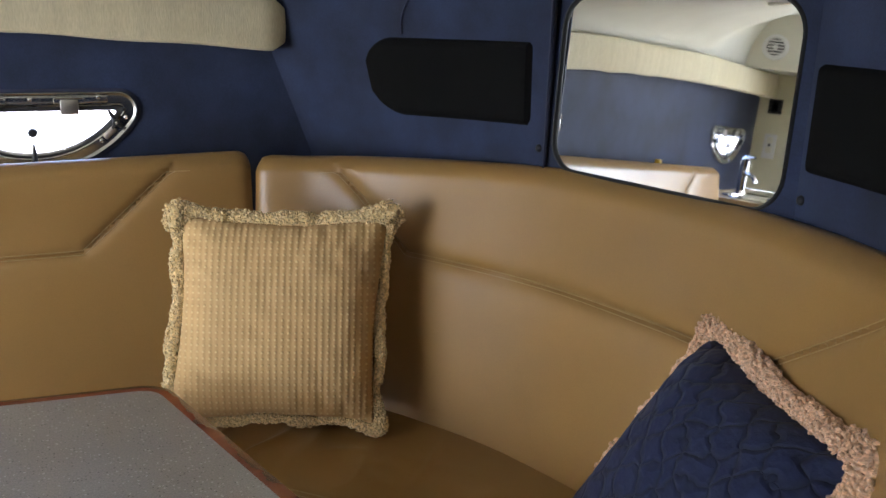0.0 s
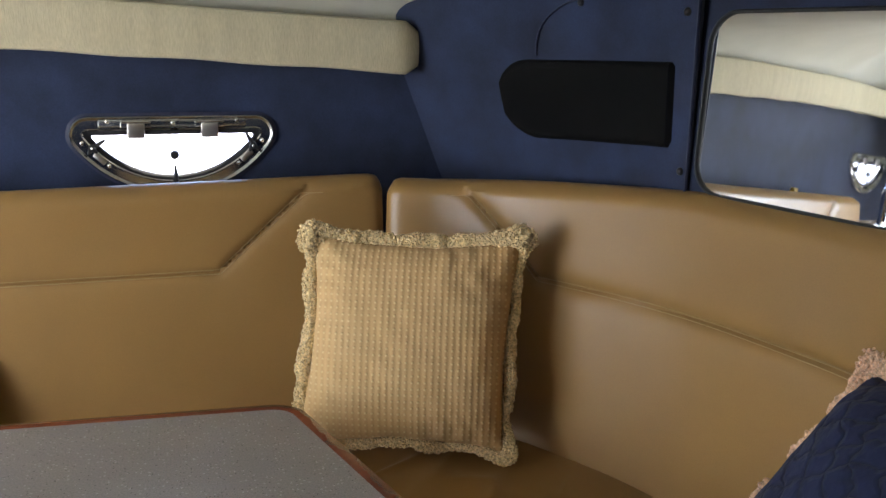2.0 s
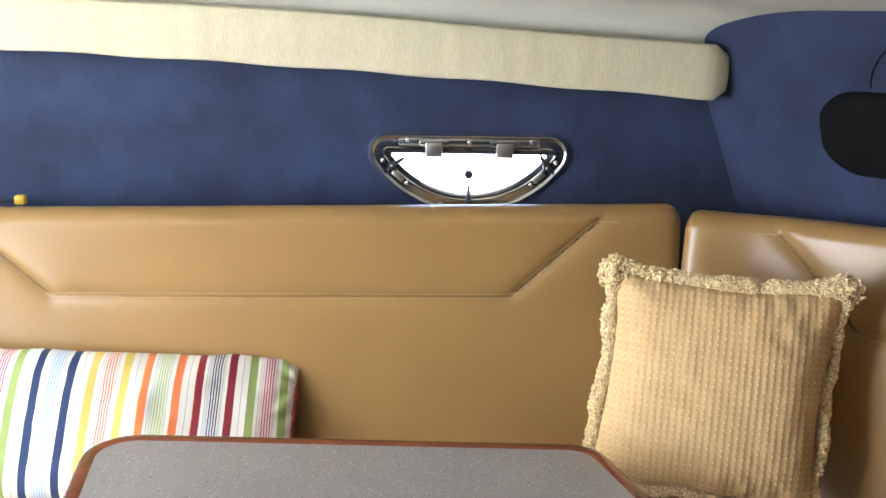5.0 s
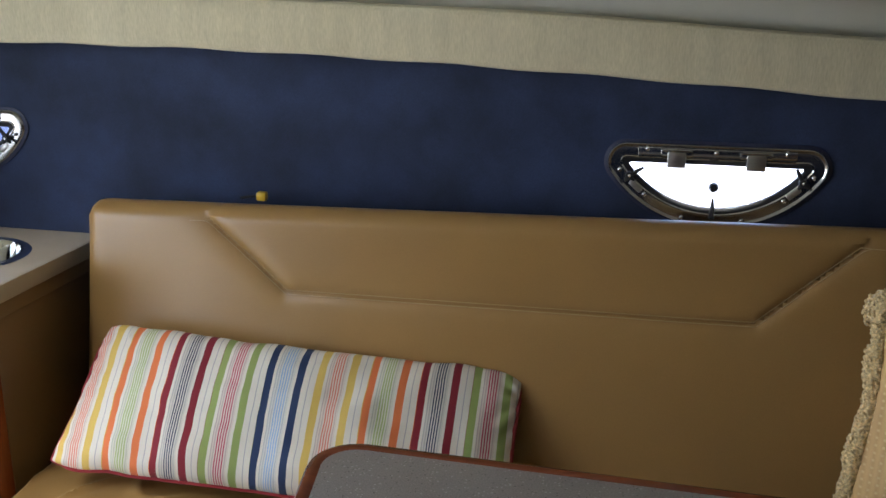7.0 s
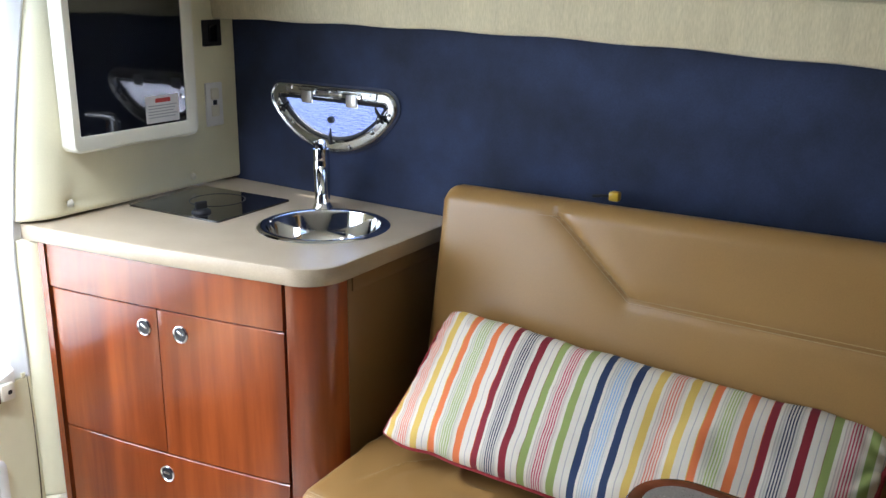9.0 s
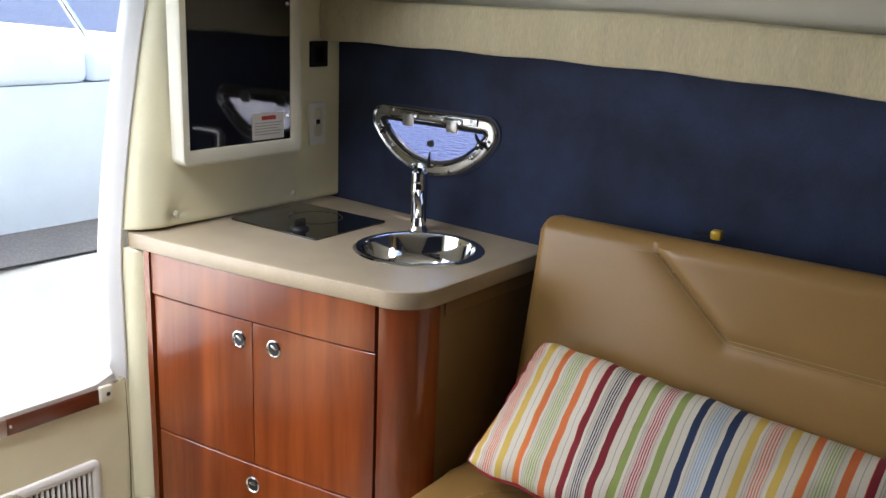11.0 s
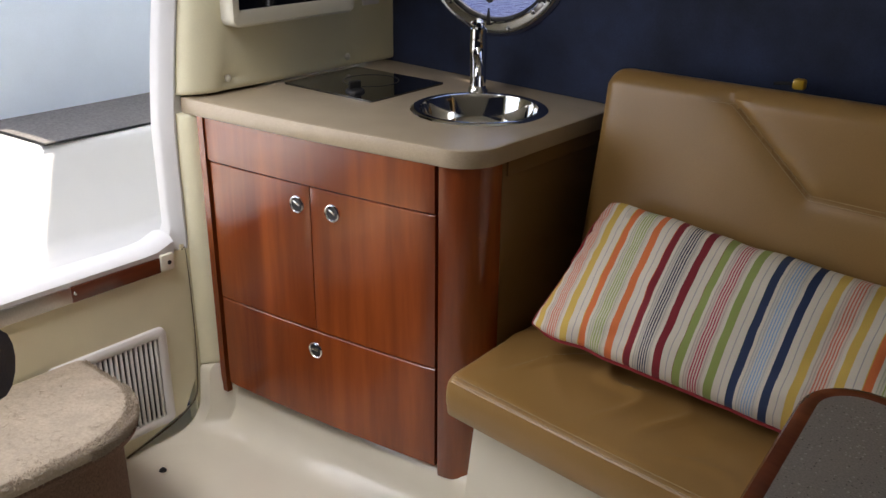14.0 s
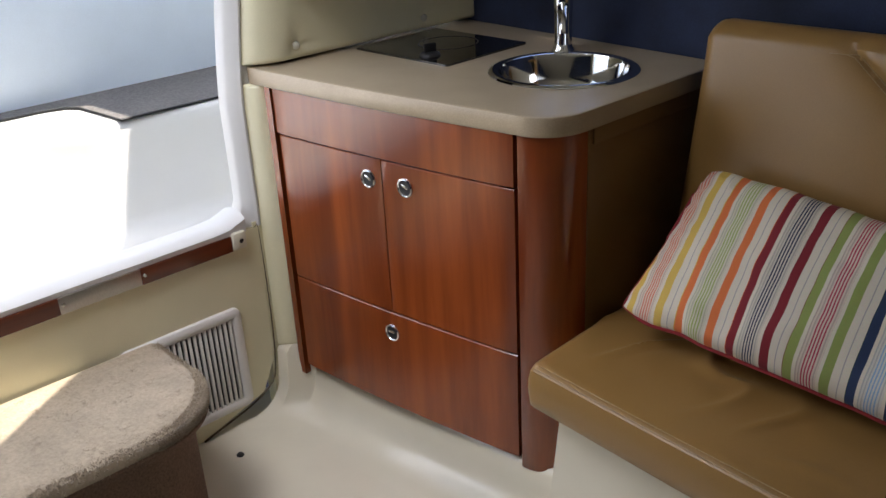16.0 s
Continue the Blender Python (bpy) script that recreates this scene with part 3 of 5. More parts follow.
solid("screw_cap", lathe([(0.0, 0.006), (0.006, 0.005), (0.010, 0.0), (0.010, -0.003)], 14, Matrix.Translation((-1.585, 1.905, -0.014))),
      BLACK_RUBBER, "small dark plug in the cabin sole", "plug")

# ---- settee ----


def back_cushion(name, pts, seams, ztop, label, stations, lean=lambda s: 0.095):
    """A padded backrest: pts run along its top front edge, seams are lines in run and height, ztop the height of its top."""
    path, length = resample(pts, stations)
    tang = np.gradient(path, axis=0)
    tang /= np.linalg.norm(tang, axis=1)[:, None]
    inward = np.stack([tang[:, 1], -tang[:, 0]], 1)
    prof = [(-0.03, 0.40), (0.06, 0.405), (0.085, 0.43)]
    for z in np.linspace(0.455, 1.0, 62):
        k = (z - 0.455) / 0.545
        prof.append(((1 - k) ** 1.15, z))
    prof += [(-0.003, 1.010), (-0.010, 1.020), (-0.022, 1.027), (-0.036, 1.031), (-0.052, 1.0295), (-0.080, 1.021), (-0.105, 1.008), (-0.118, 0.992), (-0.120, 0.97), (-0.120, 0.6)]
    ring_rows = []

    def at(s, n, z):
        f = s / length * (stations - 1)
        i = int(min(max(f, 0), stations - 2))
        t = f - i
        c = path[i] * (1 - t) + path[i + 1] * t
        w = inward[i] * (1 - t) + inward[i + 1] * t
        return Vector((c[0] + w[0] * n, c[1] + w[1] * n, z))

    def push(s, z):
        d = min(seg_dist((s, z), a, b) for a, b in seams)
        e = min(s, length - s)
        puff = 0.011 * (1 - math.exp(-d / 0.016)) - 0.006 * math.exp(-((d / 0.004) ** 2))
        return puff + 0.003 * noise.noise((3.1 * s, 3.0 * z, 2.0 + length)) - 0.016 * math.exp(-e / 0.010)

    for i in range(stations):
        s = length * i / (stations - 1)
        e = min(s, length - s)
        rnd = 0.020 * (1 - math.sqrt(max(0.0, 1 - max(0.0, 1 - e / 0.03) ** 2)))
        rise = ztop(s) - 1.031
        ring = []
        for n, z in prof:
            k = max(0.0, (z - 0.45) / 0.58)
            zz = z + rise * k - (rnd if z > 1.0 else 0)
            if 0.44 < z < 1.005:
                n = n * lean(s)
            elif z < 0.44:
                n = n + lean(s) - 0.095
            ring.append(at(s, n + (push(s, zz) if 0.43 < z < 1.012 and n > -0.01 else (0.004 if z > 1.0 else 0)), zz))
        ring_rows.append(ring)
    c = thing(name, label, "seat cushion", at(length / 2, 0.1, 0.42), group="settee cushions")
    part("padding", loft(ring_rows, True, True), LEATHER, c)
    for a, b in seams:
        a, b = np.array(a), np.array(b)
        d = (b - a) / np.linalg.norm(b - a)
        off = np.array([-d[1], d[0]])
        for sgn in (-1, 1):
            pts3 = []
            for t in np.linspace(0, 1, max(8, int(np.linalg.norm(b - a) * 60))):
                p = a + (b - a) * t + sgn * 0.0045 * off
                z = min(p[1], ztop(p[0]) - 0.03)
                k = max(0.0, (z - 0.455) / (ztop(p[0]) - 0.031 - 0.455))
                pts3.append(at(p[0], lean(p[0]) * max(0.0, 1 - k) ** 1.15 + push(p[0], z) + 0.0012, z))
            part("stitching", tube(pts3, 0.0009, 5), STITCH, c, "pale double stitching")
    return c, at, length


def side_top(s):
    return 1.0215 + 0.021 * s


SIDE = [(-0.795, 2.628), (-0.3, 2.600), (0.3, 2.571), (0.8, 2.548), (1.0235, 2.537)]
back_cushion("back_cushion", SIDE,
             [((0.262, 1.03), (0.487, 0.853)), ((0.487, 0.853), (1.462, 0.864)), ((1.462, 0.864), (1.685, 1.06))],
             side_top, "tan leather settee backrest with a stitched trapezoid panel", 230)
BOW = [(1.0315, 2.533), (1.164, 2.458), (1.288, 2.329), (1.400, 2.151), (1.487, 1.965), (1.540, 1.772), (1.567, 1.603), (1.555, 1.390), (1.491, 1.194), (1.375, 1.051)]
back_cushion("back_cushion", BOW,
             [((0.152, 1.06), (0.378, 0.870)), ((0.378, 0.870), (1.225, 0.866)), ((1.225, 0.866), (1.57, 1.085))],
             lambda s: 1.050 + 0.037 * min(1.0, max(0.0, (s - 0.1) / 0.6)), "tan leather curved settee backrest with stitched panel round the bow", 230,
             lean=lambda s: 0.090)


def seat_cushion(name, front_pts, back_pts, label, z=0.455, stations=240):
    f, lf = resample(front_pts, stations)
    b, lb = resample(back_pts, stations)
    rows = []
    for i in range(stations):
        s = lf * i / (stations - 1)
        e = min(s, lf - s)
        rnd = 0.022 * (1 - math.sqrt(max(0.0, 1 - max(0.0, 1 - e / 0.022) ** 2)))
        d = b[i] - f[i]
        w = np.linalg.norm(d)
        d = d / w
        ring = []
        for n, zz in ((0.05, -0.100), (0.012, -0.098), (0.003, -0.090), (0.0, -0.07), (-0.003, -0.045), (-0.001, -0.020), (0.003, -0.012), (0.003, -0.0095),
                      (0.0065, -0.006), (0.012, -0.0025)):
            ring.append((n + (0.5 * rnd if n < 0.02 else 0), zz + (0 if zz < -0.05 else -rnd)))
        for k in np.linspace(0.03, 1.0, 46):
            n = 0.012 + k * (w - 0.012)
            x, y = f[i] + d * n
            wr = 0.004 * noise.noise((x * 5, y * 5, 3.0)) + 0.006 * (0.35 - abs(noise.noise((x * 9 + y * 4, y * 6, 7.0)))) * math.exp(-(((n - 0.13) / 0.08) ** 2))
            fold = max(0.0, 1 - abs(noise.noise((x * 6.5 - y * 5.0, x * 2.0 + y * 3.0, 17.0))) / 0.16)
            wr += 0.0125 * fold**1.5 * (0.5 + noise.noise((x * 4, y * 4, 5.0))) * math.exp(-(((n - 0.19) / 0.11) ** 2))
            ring.append((n, 0.006 * math.sin(math.pi * k) + wr - rnd))
        ring.append((w, -0.100))
        rows.append([(f[i][0] + d[0] * n, f[i][1] + d[1] * n, z + zz) for n, zz in ring])
    c = thing(name, label, "seat cushion", (float(f[stations // 2][0]), float(f[stations // 2][1]), z - 0.1), group="settee cushions")
    part("padding", loft(rows, True, True), LEATHER, c)
    for off, h in ((0.006, -0.004), (0.014, 0.0005)):
        part("stitching", tube([(f[i][0] + (b[i] - f[i])[0] / np.linalg.norm(b[i] - f[i]) * off, f[i][1] + (b[i] - f[i])[1] / np.linalg.norm(b[i] - f[i]) * off,
                                 z + h) for i in range(3, stations - 3, 2)], 0.0011, 5), STITCH, c, "pale edge stitching")
    return c


seat_cushion("seat_cushion", [(-0.835, 2.140), (-0.4, 2.118), (0.2, 2.100), (0.70, 2.085)], [(-0.845, 2.575), (-0.4, 2.55), (0.3, 2.51), (0.985, 2.47)],
             "tan leather settee seat cushion, creased near its front")
seat_cushion("seat_cushion", [(0.715, 2.084), (0.92, 2.01), (1.07, 1.84), (1.13, 1.65), (1.11, 1.46), (1.03, 1.34)],
             [(1.00, 2.462), (1.24, 2.30), (1.42, 2.02), (1.51, 1.70), (1.50, 1.42), (1.38, 1.15)], "tan leather curved seat cushion in the bow", z=0.53)
rows = []
for x0, y0, x1, y1 in ((-0.80, 2.205, -0.80, 2.60), (-0.2, 2.19, -0.2, 2.58), (0.72, 2.165, 0.95, 2.50), (0.96, 2.07, 1.24, 2.30), (1.13, 1.87, 1.42, 2.00),
                       (1.20, 1.64, 1.50, 1.68), (1.10, 1.36, 1.38, 1.18)):
    zt = 0.352 if x0 < 0.7 else 0.428
    rows.append([(x0, y0, zt), (x1, y1, zt), (x1, y1, -0.015), (x0 - 0.02, y0 - 0.035, -0.015), (x0 - 0.018, y0 - 0.03, 0.02)])
solid("settee_base", loft(rows, True, True), SOLE, "cream moulded fibreglass settee base", "settee base")

# ---- table ----


def table_outline(inset=0.0):
    pts = [(-0.135, 2.225), (0.775, 2.160), (1.00, 1.30), (-0.02, 1.30)]
    rad = [0.085, 0.075, 0.10, 0.10]
    out = []
    n = len(pts)
    for i in range(n):
        p, a, b = (Vector(pts[j % n]) for j in (i, i - 1, i + 1))
        da, db = (a - p).normalized(), (b - p).normalized()
        ang = da.angle(db)
        c = p + (da + db).normalized() * (rad[i] / math.sin(ang / 2))
        ta, tb = p + da * rad[i] / math.tan(ang / 2), p + db * rad[i] / math.tan(ang / 2)
        va, vb = ta - c, tb - c
        for k in range(9):
            v = va.slerp(vb, k / 8)
            out.append(c + v.normalized() * (rad[i] - inset))
    return out


TABLE_Z = 0.70
table = thing("dinette_table", "grey speckled dinette table with a mahogany edge", "table", (0.42, 1.70, -0.015))
top = plate([[(p.x, p.y) for p in table_outline(0.026)]], 0.03, Matrix.Translation((0, 0, TABLE_Z)))
part("tabletop", top, LAMINATE, table, "grey speckled laminate top", smooth=False)
rows = []
for ins, z in ((0.0262, -0.034), (0.006, -0.034), (0.0, -0.028), (0.0, -0.006), (0.005, 0.001), (0.014, 0.0025), (0.022, 0.0015), (0.0262, 0.0), (0.0262, -0.034)):
    rows.append([(p.x, p.y, TABLE_Z + z) for p in table_outline(ins)])
part("edge_band", loft(rows, True), WOOD_EDGE, table, "varnished mahogany edge band")
part("pedestal", lathe([(0.0, 0.672), (0.10, 0.670), (0.10, 0.655), (0.035, 0.645), (0.035, 0.02), (0.12, 0.01), (0.13, -0.012), (0.0, -0.015)], 28,
                       Matrix.Translation((0.42, 1.70, 0))), STEEL, table, "stainless pedestal")

# ---- pillows ----


def pillow_mesh(w, h, t, n=60, ears=0.05, wob=0.008, seed=0.0, full=4, pleats=0.0, cant=0.0, front=1.0, back=1.0, ears_x=None, pinch=0.04, shear=0.0, blunt=0.0):
    """Both faces of a stuffed pillow and the ring of its edge."""
    bm = bmesh.new()

    def edge(u, v):
        x = u * w / 2 * (1 - (ears if ears_x is None else ears_x) * (1 - v * v))
        y = v * h / 2 * (1 - ears * (1 - u * u))
        x += cant * max(0.0, -u) ** 3 * (v + 1) / 2 - shear * ((1 - v) / 2) ** 1.5
        q = 1 + pinch * (noise.noise((x * 13, seed, v * 2)) - 0.25)
        g = blunt * math.exp(-((1 - abs(u)) * w / 2 + (1 - abs(v)) * h / 2) / 0.04)
        return x - math.copysign(g, u), y * q - math.copysign(g, v)

    sides = []
    for sgn in (1, -1):
        rows = []
        for i in range(n + 1):
            u = math.sin((-1 + 2 * i / n) * math.pi / 2)
            row = []
            for j in range(n + 1):
                v = math.sin((-1 + 2 * j / n) * math.pi / 2)
                x, y = edge(u, v)
                f = ((1 - u**full) * (1 - v**full)) ** 0.5 * 0.75 + 0.25 * (1 - u * u) * (1 - v * v)
                near = (1 - abs(u) ** 6) * (1 - abs(v) ** 6)
                z = sgn * t / 2 * f * (front if sgn > 0 else back) + wob * near * (noise.noise((9 * x + seed, 9 * y, sgn)) + 0.5 * noise.noise((26 * x, 26 * y + seed, sgn)))
                eu, ev = 1 - abs(u), 1 - abs(v)
                fold = 0.0
                for d, along in ((eu * w / 2, y), (ev * h / 2, x)):
                    size = 0.55 + 0.9 * noise.noise((along * 7, seed, 3.0 + sgn))
                    fold += size * math.exp(-d / 0.035) * (1 - math.exp(-d / 0.006)) * math.sin(150 * along + 5 * noise.noise((along * 11, d * 20, seed)))
                row.append((x, y, z + sgn * pleats * fold))
            rows.append(row)
        sides.append(rows)
        loft(rows, False, False, bm)
    bmesh.ops.remove_doubles(bm, verts=bm.verts[:], dist=1e-5)
    k = np.linspace(-1, 1, 60)
    ring = [edge(u, -1) for u in k[:-1]] + [edge(1, v) for v in k[:-1]] + [edge(-u, 1) for u in k[:-1]] + [edge(-1, -v) for v in k[:-1]]
    return bm, ring


def fringe(ring, r, count, seed, sides=(1.0, 1.0, 1.0, 1.0), corner=0.70, wave=0.35):
    """A thick chenille edging: a core wrapped in many small rounded tufts."""
    rnd = random.Random(seed)
    pts = [Vector((x, y, 0)) for x, y in ring]
    n = len(pts)
    turn = [max(0.0, 1 - min(abs(i - c) for c in (0, 59, 118, 177, 236)) / 8.0) for i in range(n)]
    rad = [r * (sides[min(i // 59, 3)] * (0.82 + 0.42 * noise.noise((i * 0.28, seed, 0.5)) + 0.16 * noise.noise((i * 0.9, seed, 4.5))) + corner * turn[i]) for i in range(n)]
    out = [p + p.normalized() * r * (0.6 + wave * 2.0 * noise.noise((i * 0.17, seed + 7.0, 1.5)) + 0.5 * turn[i]) + Vector((0, 0, r * wave * 2.0 * noise.noise((i * 0.21, seed, 9.5))))
           for i, p in enumerate(pts)]
    out = [sum((out[(i + k) % n] for k in range(-3, 4)), Vector()) / 7 for i in range(n)]
    core = tube(out, r, 8, closed=True, radii=[q * 0.97 for q in rad])
    verts, faces = [tuple(v.co) for v in core.verts], []
    core.verts.index_update()
    faces = [[v.index for v in f.verts] for f in core.faces]
    core.free()
    seg, rings = 5, 2
    for _ in range(count):
        i = rnd.randrange(n)
        p = out[i].lerp(out[(i + 1) % n], rnd.random())
        d = Vector((rnd.gauss(0, 1), rnd.gauss(0, 1), rnd.gauss(0, 1))).normalized()
        e = d.orthogonal().normalized()
        e = Matrix.Rotation(rnd.uniform(0, 6.28), 3, d) @ e
        g = d.cross(e)
        size = r * rnd.uniform(0.12, 0.23)
        c = p + d * rad[i] * rnd.uniform(0.88, 1.09)
        first = len(verts)
        verts.append(tuple(c + d * size * 1.1))
        for k in range(rings):
            a = math.pi * (k + 1) / (rings + 1)
            for m in range(seg):
                b = 2 * math.pi * m / seg
                verts.append(tuple(c + d * size * 1.1 * math.cos(a) + math.sin(a) * size * (1.5 * math.cos(b) * e + 0.85 * math.sin(b) * g)))
        for m in range(seg):
            o = (m + 1) % seg
            faces.append([first, first + 1 + m, first + 1 + o])
            for k in range(rings - 1):
                q = first + 1 + k * seg
                faces.append([q + m, q + seg + m, q + seg + o, q + o])
    mesh = bpy.data.meshes.new("fringe")
    mesh.from_pydata(verts, [], faces)
    bm = bmesh.new()
    bm.from_mesh(mesh)
    bpy.data.meshes.remove(mesh)
    return bm


def nodes_of(name, rough):
    m = bpy.data.materials.new(name)
    m.use_nodes = True
    b = m.node_tree.nodes["Principled BSDF"]
    b.inputs["Roughness"].default_value = rough
    b.inputs["Sheen Weight"].default_value = 0.04
    tc = m.node_tree.nodes.new("ShaderNodeTexCoord")
    sx = m.node_tree.nodes.new("ShaderNodeSeparateXYZ")
    m.node_tree.links.new(tc.outputs["Object"], sx.inputs["Vector"])
    return m, m.node_tree, m.node_tree.links, b, sx, tc


def calc(nt, op, a, b=None):
    n = nt.nodes.new("ShaderNodeMath")
    n.operation = op
    for i, v in enumerate((a, b)):
        if v is None:
            continue
        if isinstance(v, (int, float)):
            n.inputs[i].default_value = v
        else:
            nt.links.new(v, n.inputs[i])
    return n.outputs["Value"]


def blend(nt, fac, a, b, mode="MIX"):
    n = nt.nodes.new("ShaderNodeMix")
    n.data_type, n.blend_type = "RGBA", mode
    for key, v in (("Factor", fac), ("A", a), ("B", b)):
        if isinstance(v, (int, float)):
            n.inputs[key].default_value = v
        elif isinstance(v, tuple):
            n.inputs[key].default_value = (*v, 1)
        else:
            nt.links.new(v, n.inputs[key])
    return n.outputs["Result"]


def waffle_mat():
    """Straw cloth woven in upright ribs with small raised pale dots."""
    m, nt, L, b, s, tc = nodes_of("straw_waffle_cloth", 0.9)
    px = calc(nt, "SINE", calc(nt, "MULTIPLY", s.outputs["X"], 2 * math.pi / 0.0125))
    py = calc(nt, "SINE", calc(nt, "MULTIPLY", s.outputs["Y"], 2 * math.pi / 0.0125))
    rib = calc(nt, "MULTIPLY_ADD", px, 0.5)
    dots = calc(nt, "MULTIPLY", calc(nt, "MAXIMUM", px, 0.0), calc(nt, "MAXIMUM", py, 0.0))
    ns = nt.nodes.new("ShaderNodeTexNoise")
    ns.inputs["Scale"].default_value = 7.0
    L.new(tc.outputs["Object"], ns.inputs["Vector"])
    base = blend(nt, ns.outputs["Fac"], (0.63, 0.425, 0.19), (0.58, 0.365, 0.155))
    c1 = blend(nt, calc(nt, "MULTIPLY", rib, 0.28), base, (0.44, 0.245, 0.09))
    c2 = blend(nt, calc(nt, "MULTIPLY", dots, 0.75), c1, (0.76, 0.60, 0.31))
    L.new(c2, b.inputs["Base Color"])
    bn = nt.nodes.new("ShaderNodeBump")
    bn.inputs["Strength"].default_value, bn.inputs["Distance"].default_value = 0.5, 0.0015
    L.new(calc(nt, "ADD", dots, calc(nt, "MULTIPLY", px, 0.36)), bn.inputs["Height"])
    L.new(bn.outputs["Normal"], b.inputs["Normal"])
    return m


def quilt_mat():
    """Navy matelasse cloth with a lattice of sunken lines, their crease shade put into the colour."""
    m, nt, L, b, s, tc = nodes_of("navy_quilted_cloth", 0.85)
    ns = nt.nodes.new("ShaderNodeTexNoise")
    ns.inputs["Scale"].default_value = 17.0
    L.new(tc.outputs["Object"], ns.inputs["Vector"])
    wob = calc(nt, "MULTIPLY", calc(nt, "SUBTRACT", ns.outputs["Fac"], 0.5), 5.5)
    p = 2 * math.pi / 0.118
    a = calc(nt, "ADD", calc(nt, "MULTIPLY", calc(nt, "ADD", s.outputs["X"], s.outputs["Y"]), p), wob)
    c = calc(nt, "ADD", calc(nt, "MULTIPLY", calc(nt, "SUBTRACT", s.outputs["X"], s.outputs["Y"]), p), wob)
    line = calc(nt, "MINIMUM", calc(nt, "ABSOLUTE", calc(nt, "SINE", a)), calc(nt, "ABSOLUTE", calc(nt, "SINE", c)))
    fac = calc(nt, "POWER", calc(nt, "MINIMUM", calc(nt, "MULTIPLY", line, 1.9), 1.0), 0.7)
    pucker = nt.nodes.new("ShaderNodeTexNoise")
    pucker.inputs["Scale"].default_value = 75.0
    L.new(tc.outputs["Object"], pucker.inputs["Vector"])
    cloth = blend(nt, pucker.outputs["Fac"], (0.006, 0.011, 0.042), (0.011, 0.020, 0.074))
    # crease shade: the colour darkens where the relief sinks
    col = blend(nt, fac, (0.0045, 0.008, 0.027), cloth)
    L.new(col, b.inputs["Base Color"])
    bn = nt.nodes.new("ShaderNodeBump")
    bn.inputs["Strength"].default_value, bn.inputs["Distance"].default_value = 0.7, 0.005
    L.new(calc(nt, "ADD", fac, calc(nt, "MULTIPLY", pucker.outputs["Fac"], 0.6)), bn.inputs["Height"])
    L.new(bn.outputs["Normal"], b.inputs["Normal"])
    return m


def stripe_mat():
    """White cloth with pairs of coloured stripes and fields of fine lines between them."""
    m, nt, L, b, s, tc = nodes_of("striped_canvas", 0.85)
    white = (0.63, 0.58, 0.48)
    blocks = [((0.60, 0.41, 0.09), (0.58, 0.16, 0.10)), ((0.64, 0.16, 0.045), (0.30, 0.38, 0.13)), ((0.20, 0.009, 0.018), (0.022, 0.034, 0.075)),
              ((0.25, 0.31, 0.085), (0.40, 0.04, 0.08)), ((0.014, 0.031, 0.085), (0.24, 0.38, 0.56))]
    drift = nt.nodes.new("ShaderNodeTexNoise")
    drift.inputs["Scale"].default_value = 11.0
    L.new(tc.outputs["Object"], drift.inputs["Vector"])
    run = calc(nt, "ADD", s.outputs["X"], calc(nt, "MULTIPLY", calc(nt, "SUBTRACT", drift.outputs["Fac"], 0.5), 0.0025))
    pos = calc(nt, "FRACT", calc(nt, "MULTIPLY", calc(nt, "ADD", run, 5.3 + 0.466), 1 / 0.53))
    inside = calc(nt, "FRACT", calc(nt, "MULTIPLY", pos, 5.0))
    ramps = []
    for which in (0, 1):
        r = nt.nodes.new("ShaderNodeValToRGB")
        r.color_ramp.interpolation = "CONSTANT"
        e = r.color_ramp.elements
        for i, pair in enumerate(blocks):
            el = e[i] if i < 2 else e.new(i / 5)
            el.position, el.color = i / 5, (*pair[which], 1)
        L.new(pos, r.inputs["Fac"])
        ramps.append(r.outputs["Color"])

    def between(lo, hi):
        return calc(nt, "MULTIPLY", calc(nt, "GREATER_THAN", inside, lo), calc(nt, "LESS_THAN", inside, hi))

    thread = calc(nt, "LESS_THAN", calc(nt, "FRACT", calc(nt, "MULTIPLY", calc(nt, "SUBTRACT", inside, 0.205), 1 / 0.0490)), 0.46)
    pale = blend(nt, 0.65, white, (0.33, 0.34, 0.30))
    col = blend(nt, calc(nt, "MULTIPLY", between(0.205, 0.55), thread), white, pale)
    col = blend(nt, calc(nt, "MULTIPLY", between(0.28, 0.475), thread), col, ramps[1])
    col = blend(nt, calc(nt, "MULTIPLY", between(0.205, 0.55), 0.16), col, ramps[1])
    col = blend(nt, between(0.868, 0.886), col, (0.36, 0.35, 0.34))
    col = blend(nt, calc(nt, "ADD", between(-1.0, 0.150), between(0.603, 0.753)), col, ramps[0])
    ns = nt.nodes.new("ShaderNodeTexNoise")
    ns.inputs["Scale"].default_value = 500.0
    L.new(tc.outputs["Object"], ns.inputs["Vector"])
    weave = blend(nt, 0.35, col, ns.outputs["Color"], "SOFT_LIGHT")
    L.new(weave, b.inputs["Base Color"])
    bn = nt.nodes.new("ShaderNodeBump")
    bn.inputs["Strength"].default_value, bn.inputs["Distance"].default_value = 0.25, 0.001
    L.new(ns.outputs["Fac"], bn.inputs["Height"])
    L.new(bn.outputs["Normal"], b.inputs["Normal"])
    return m


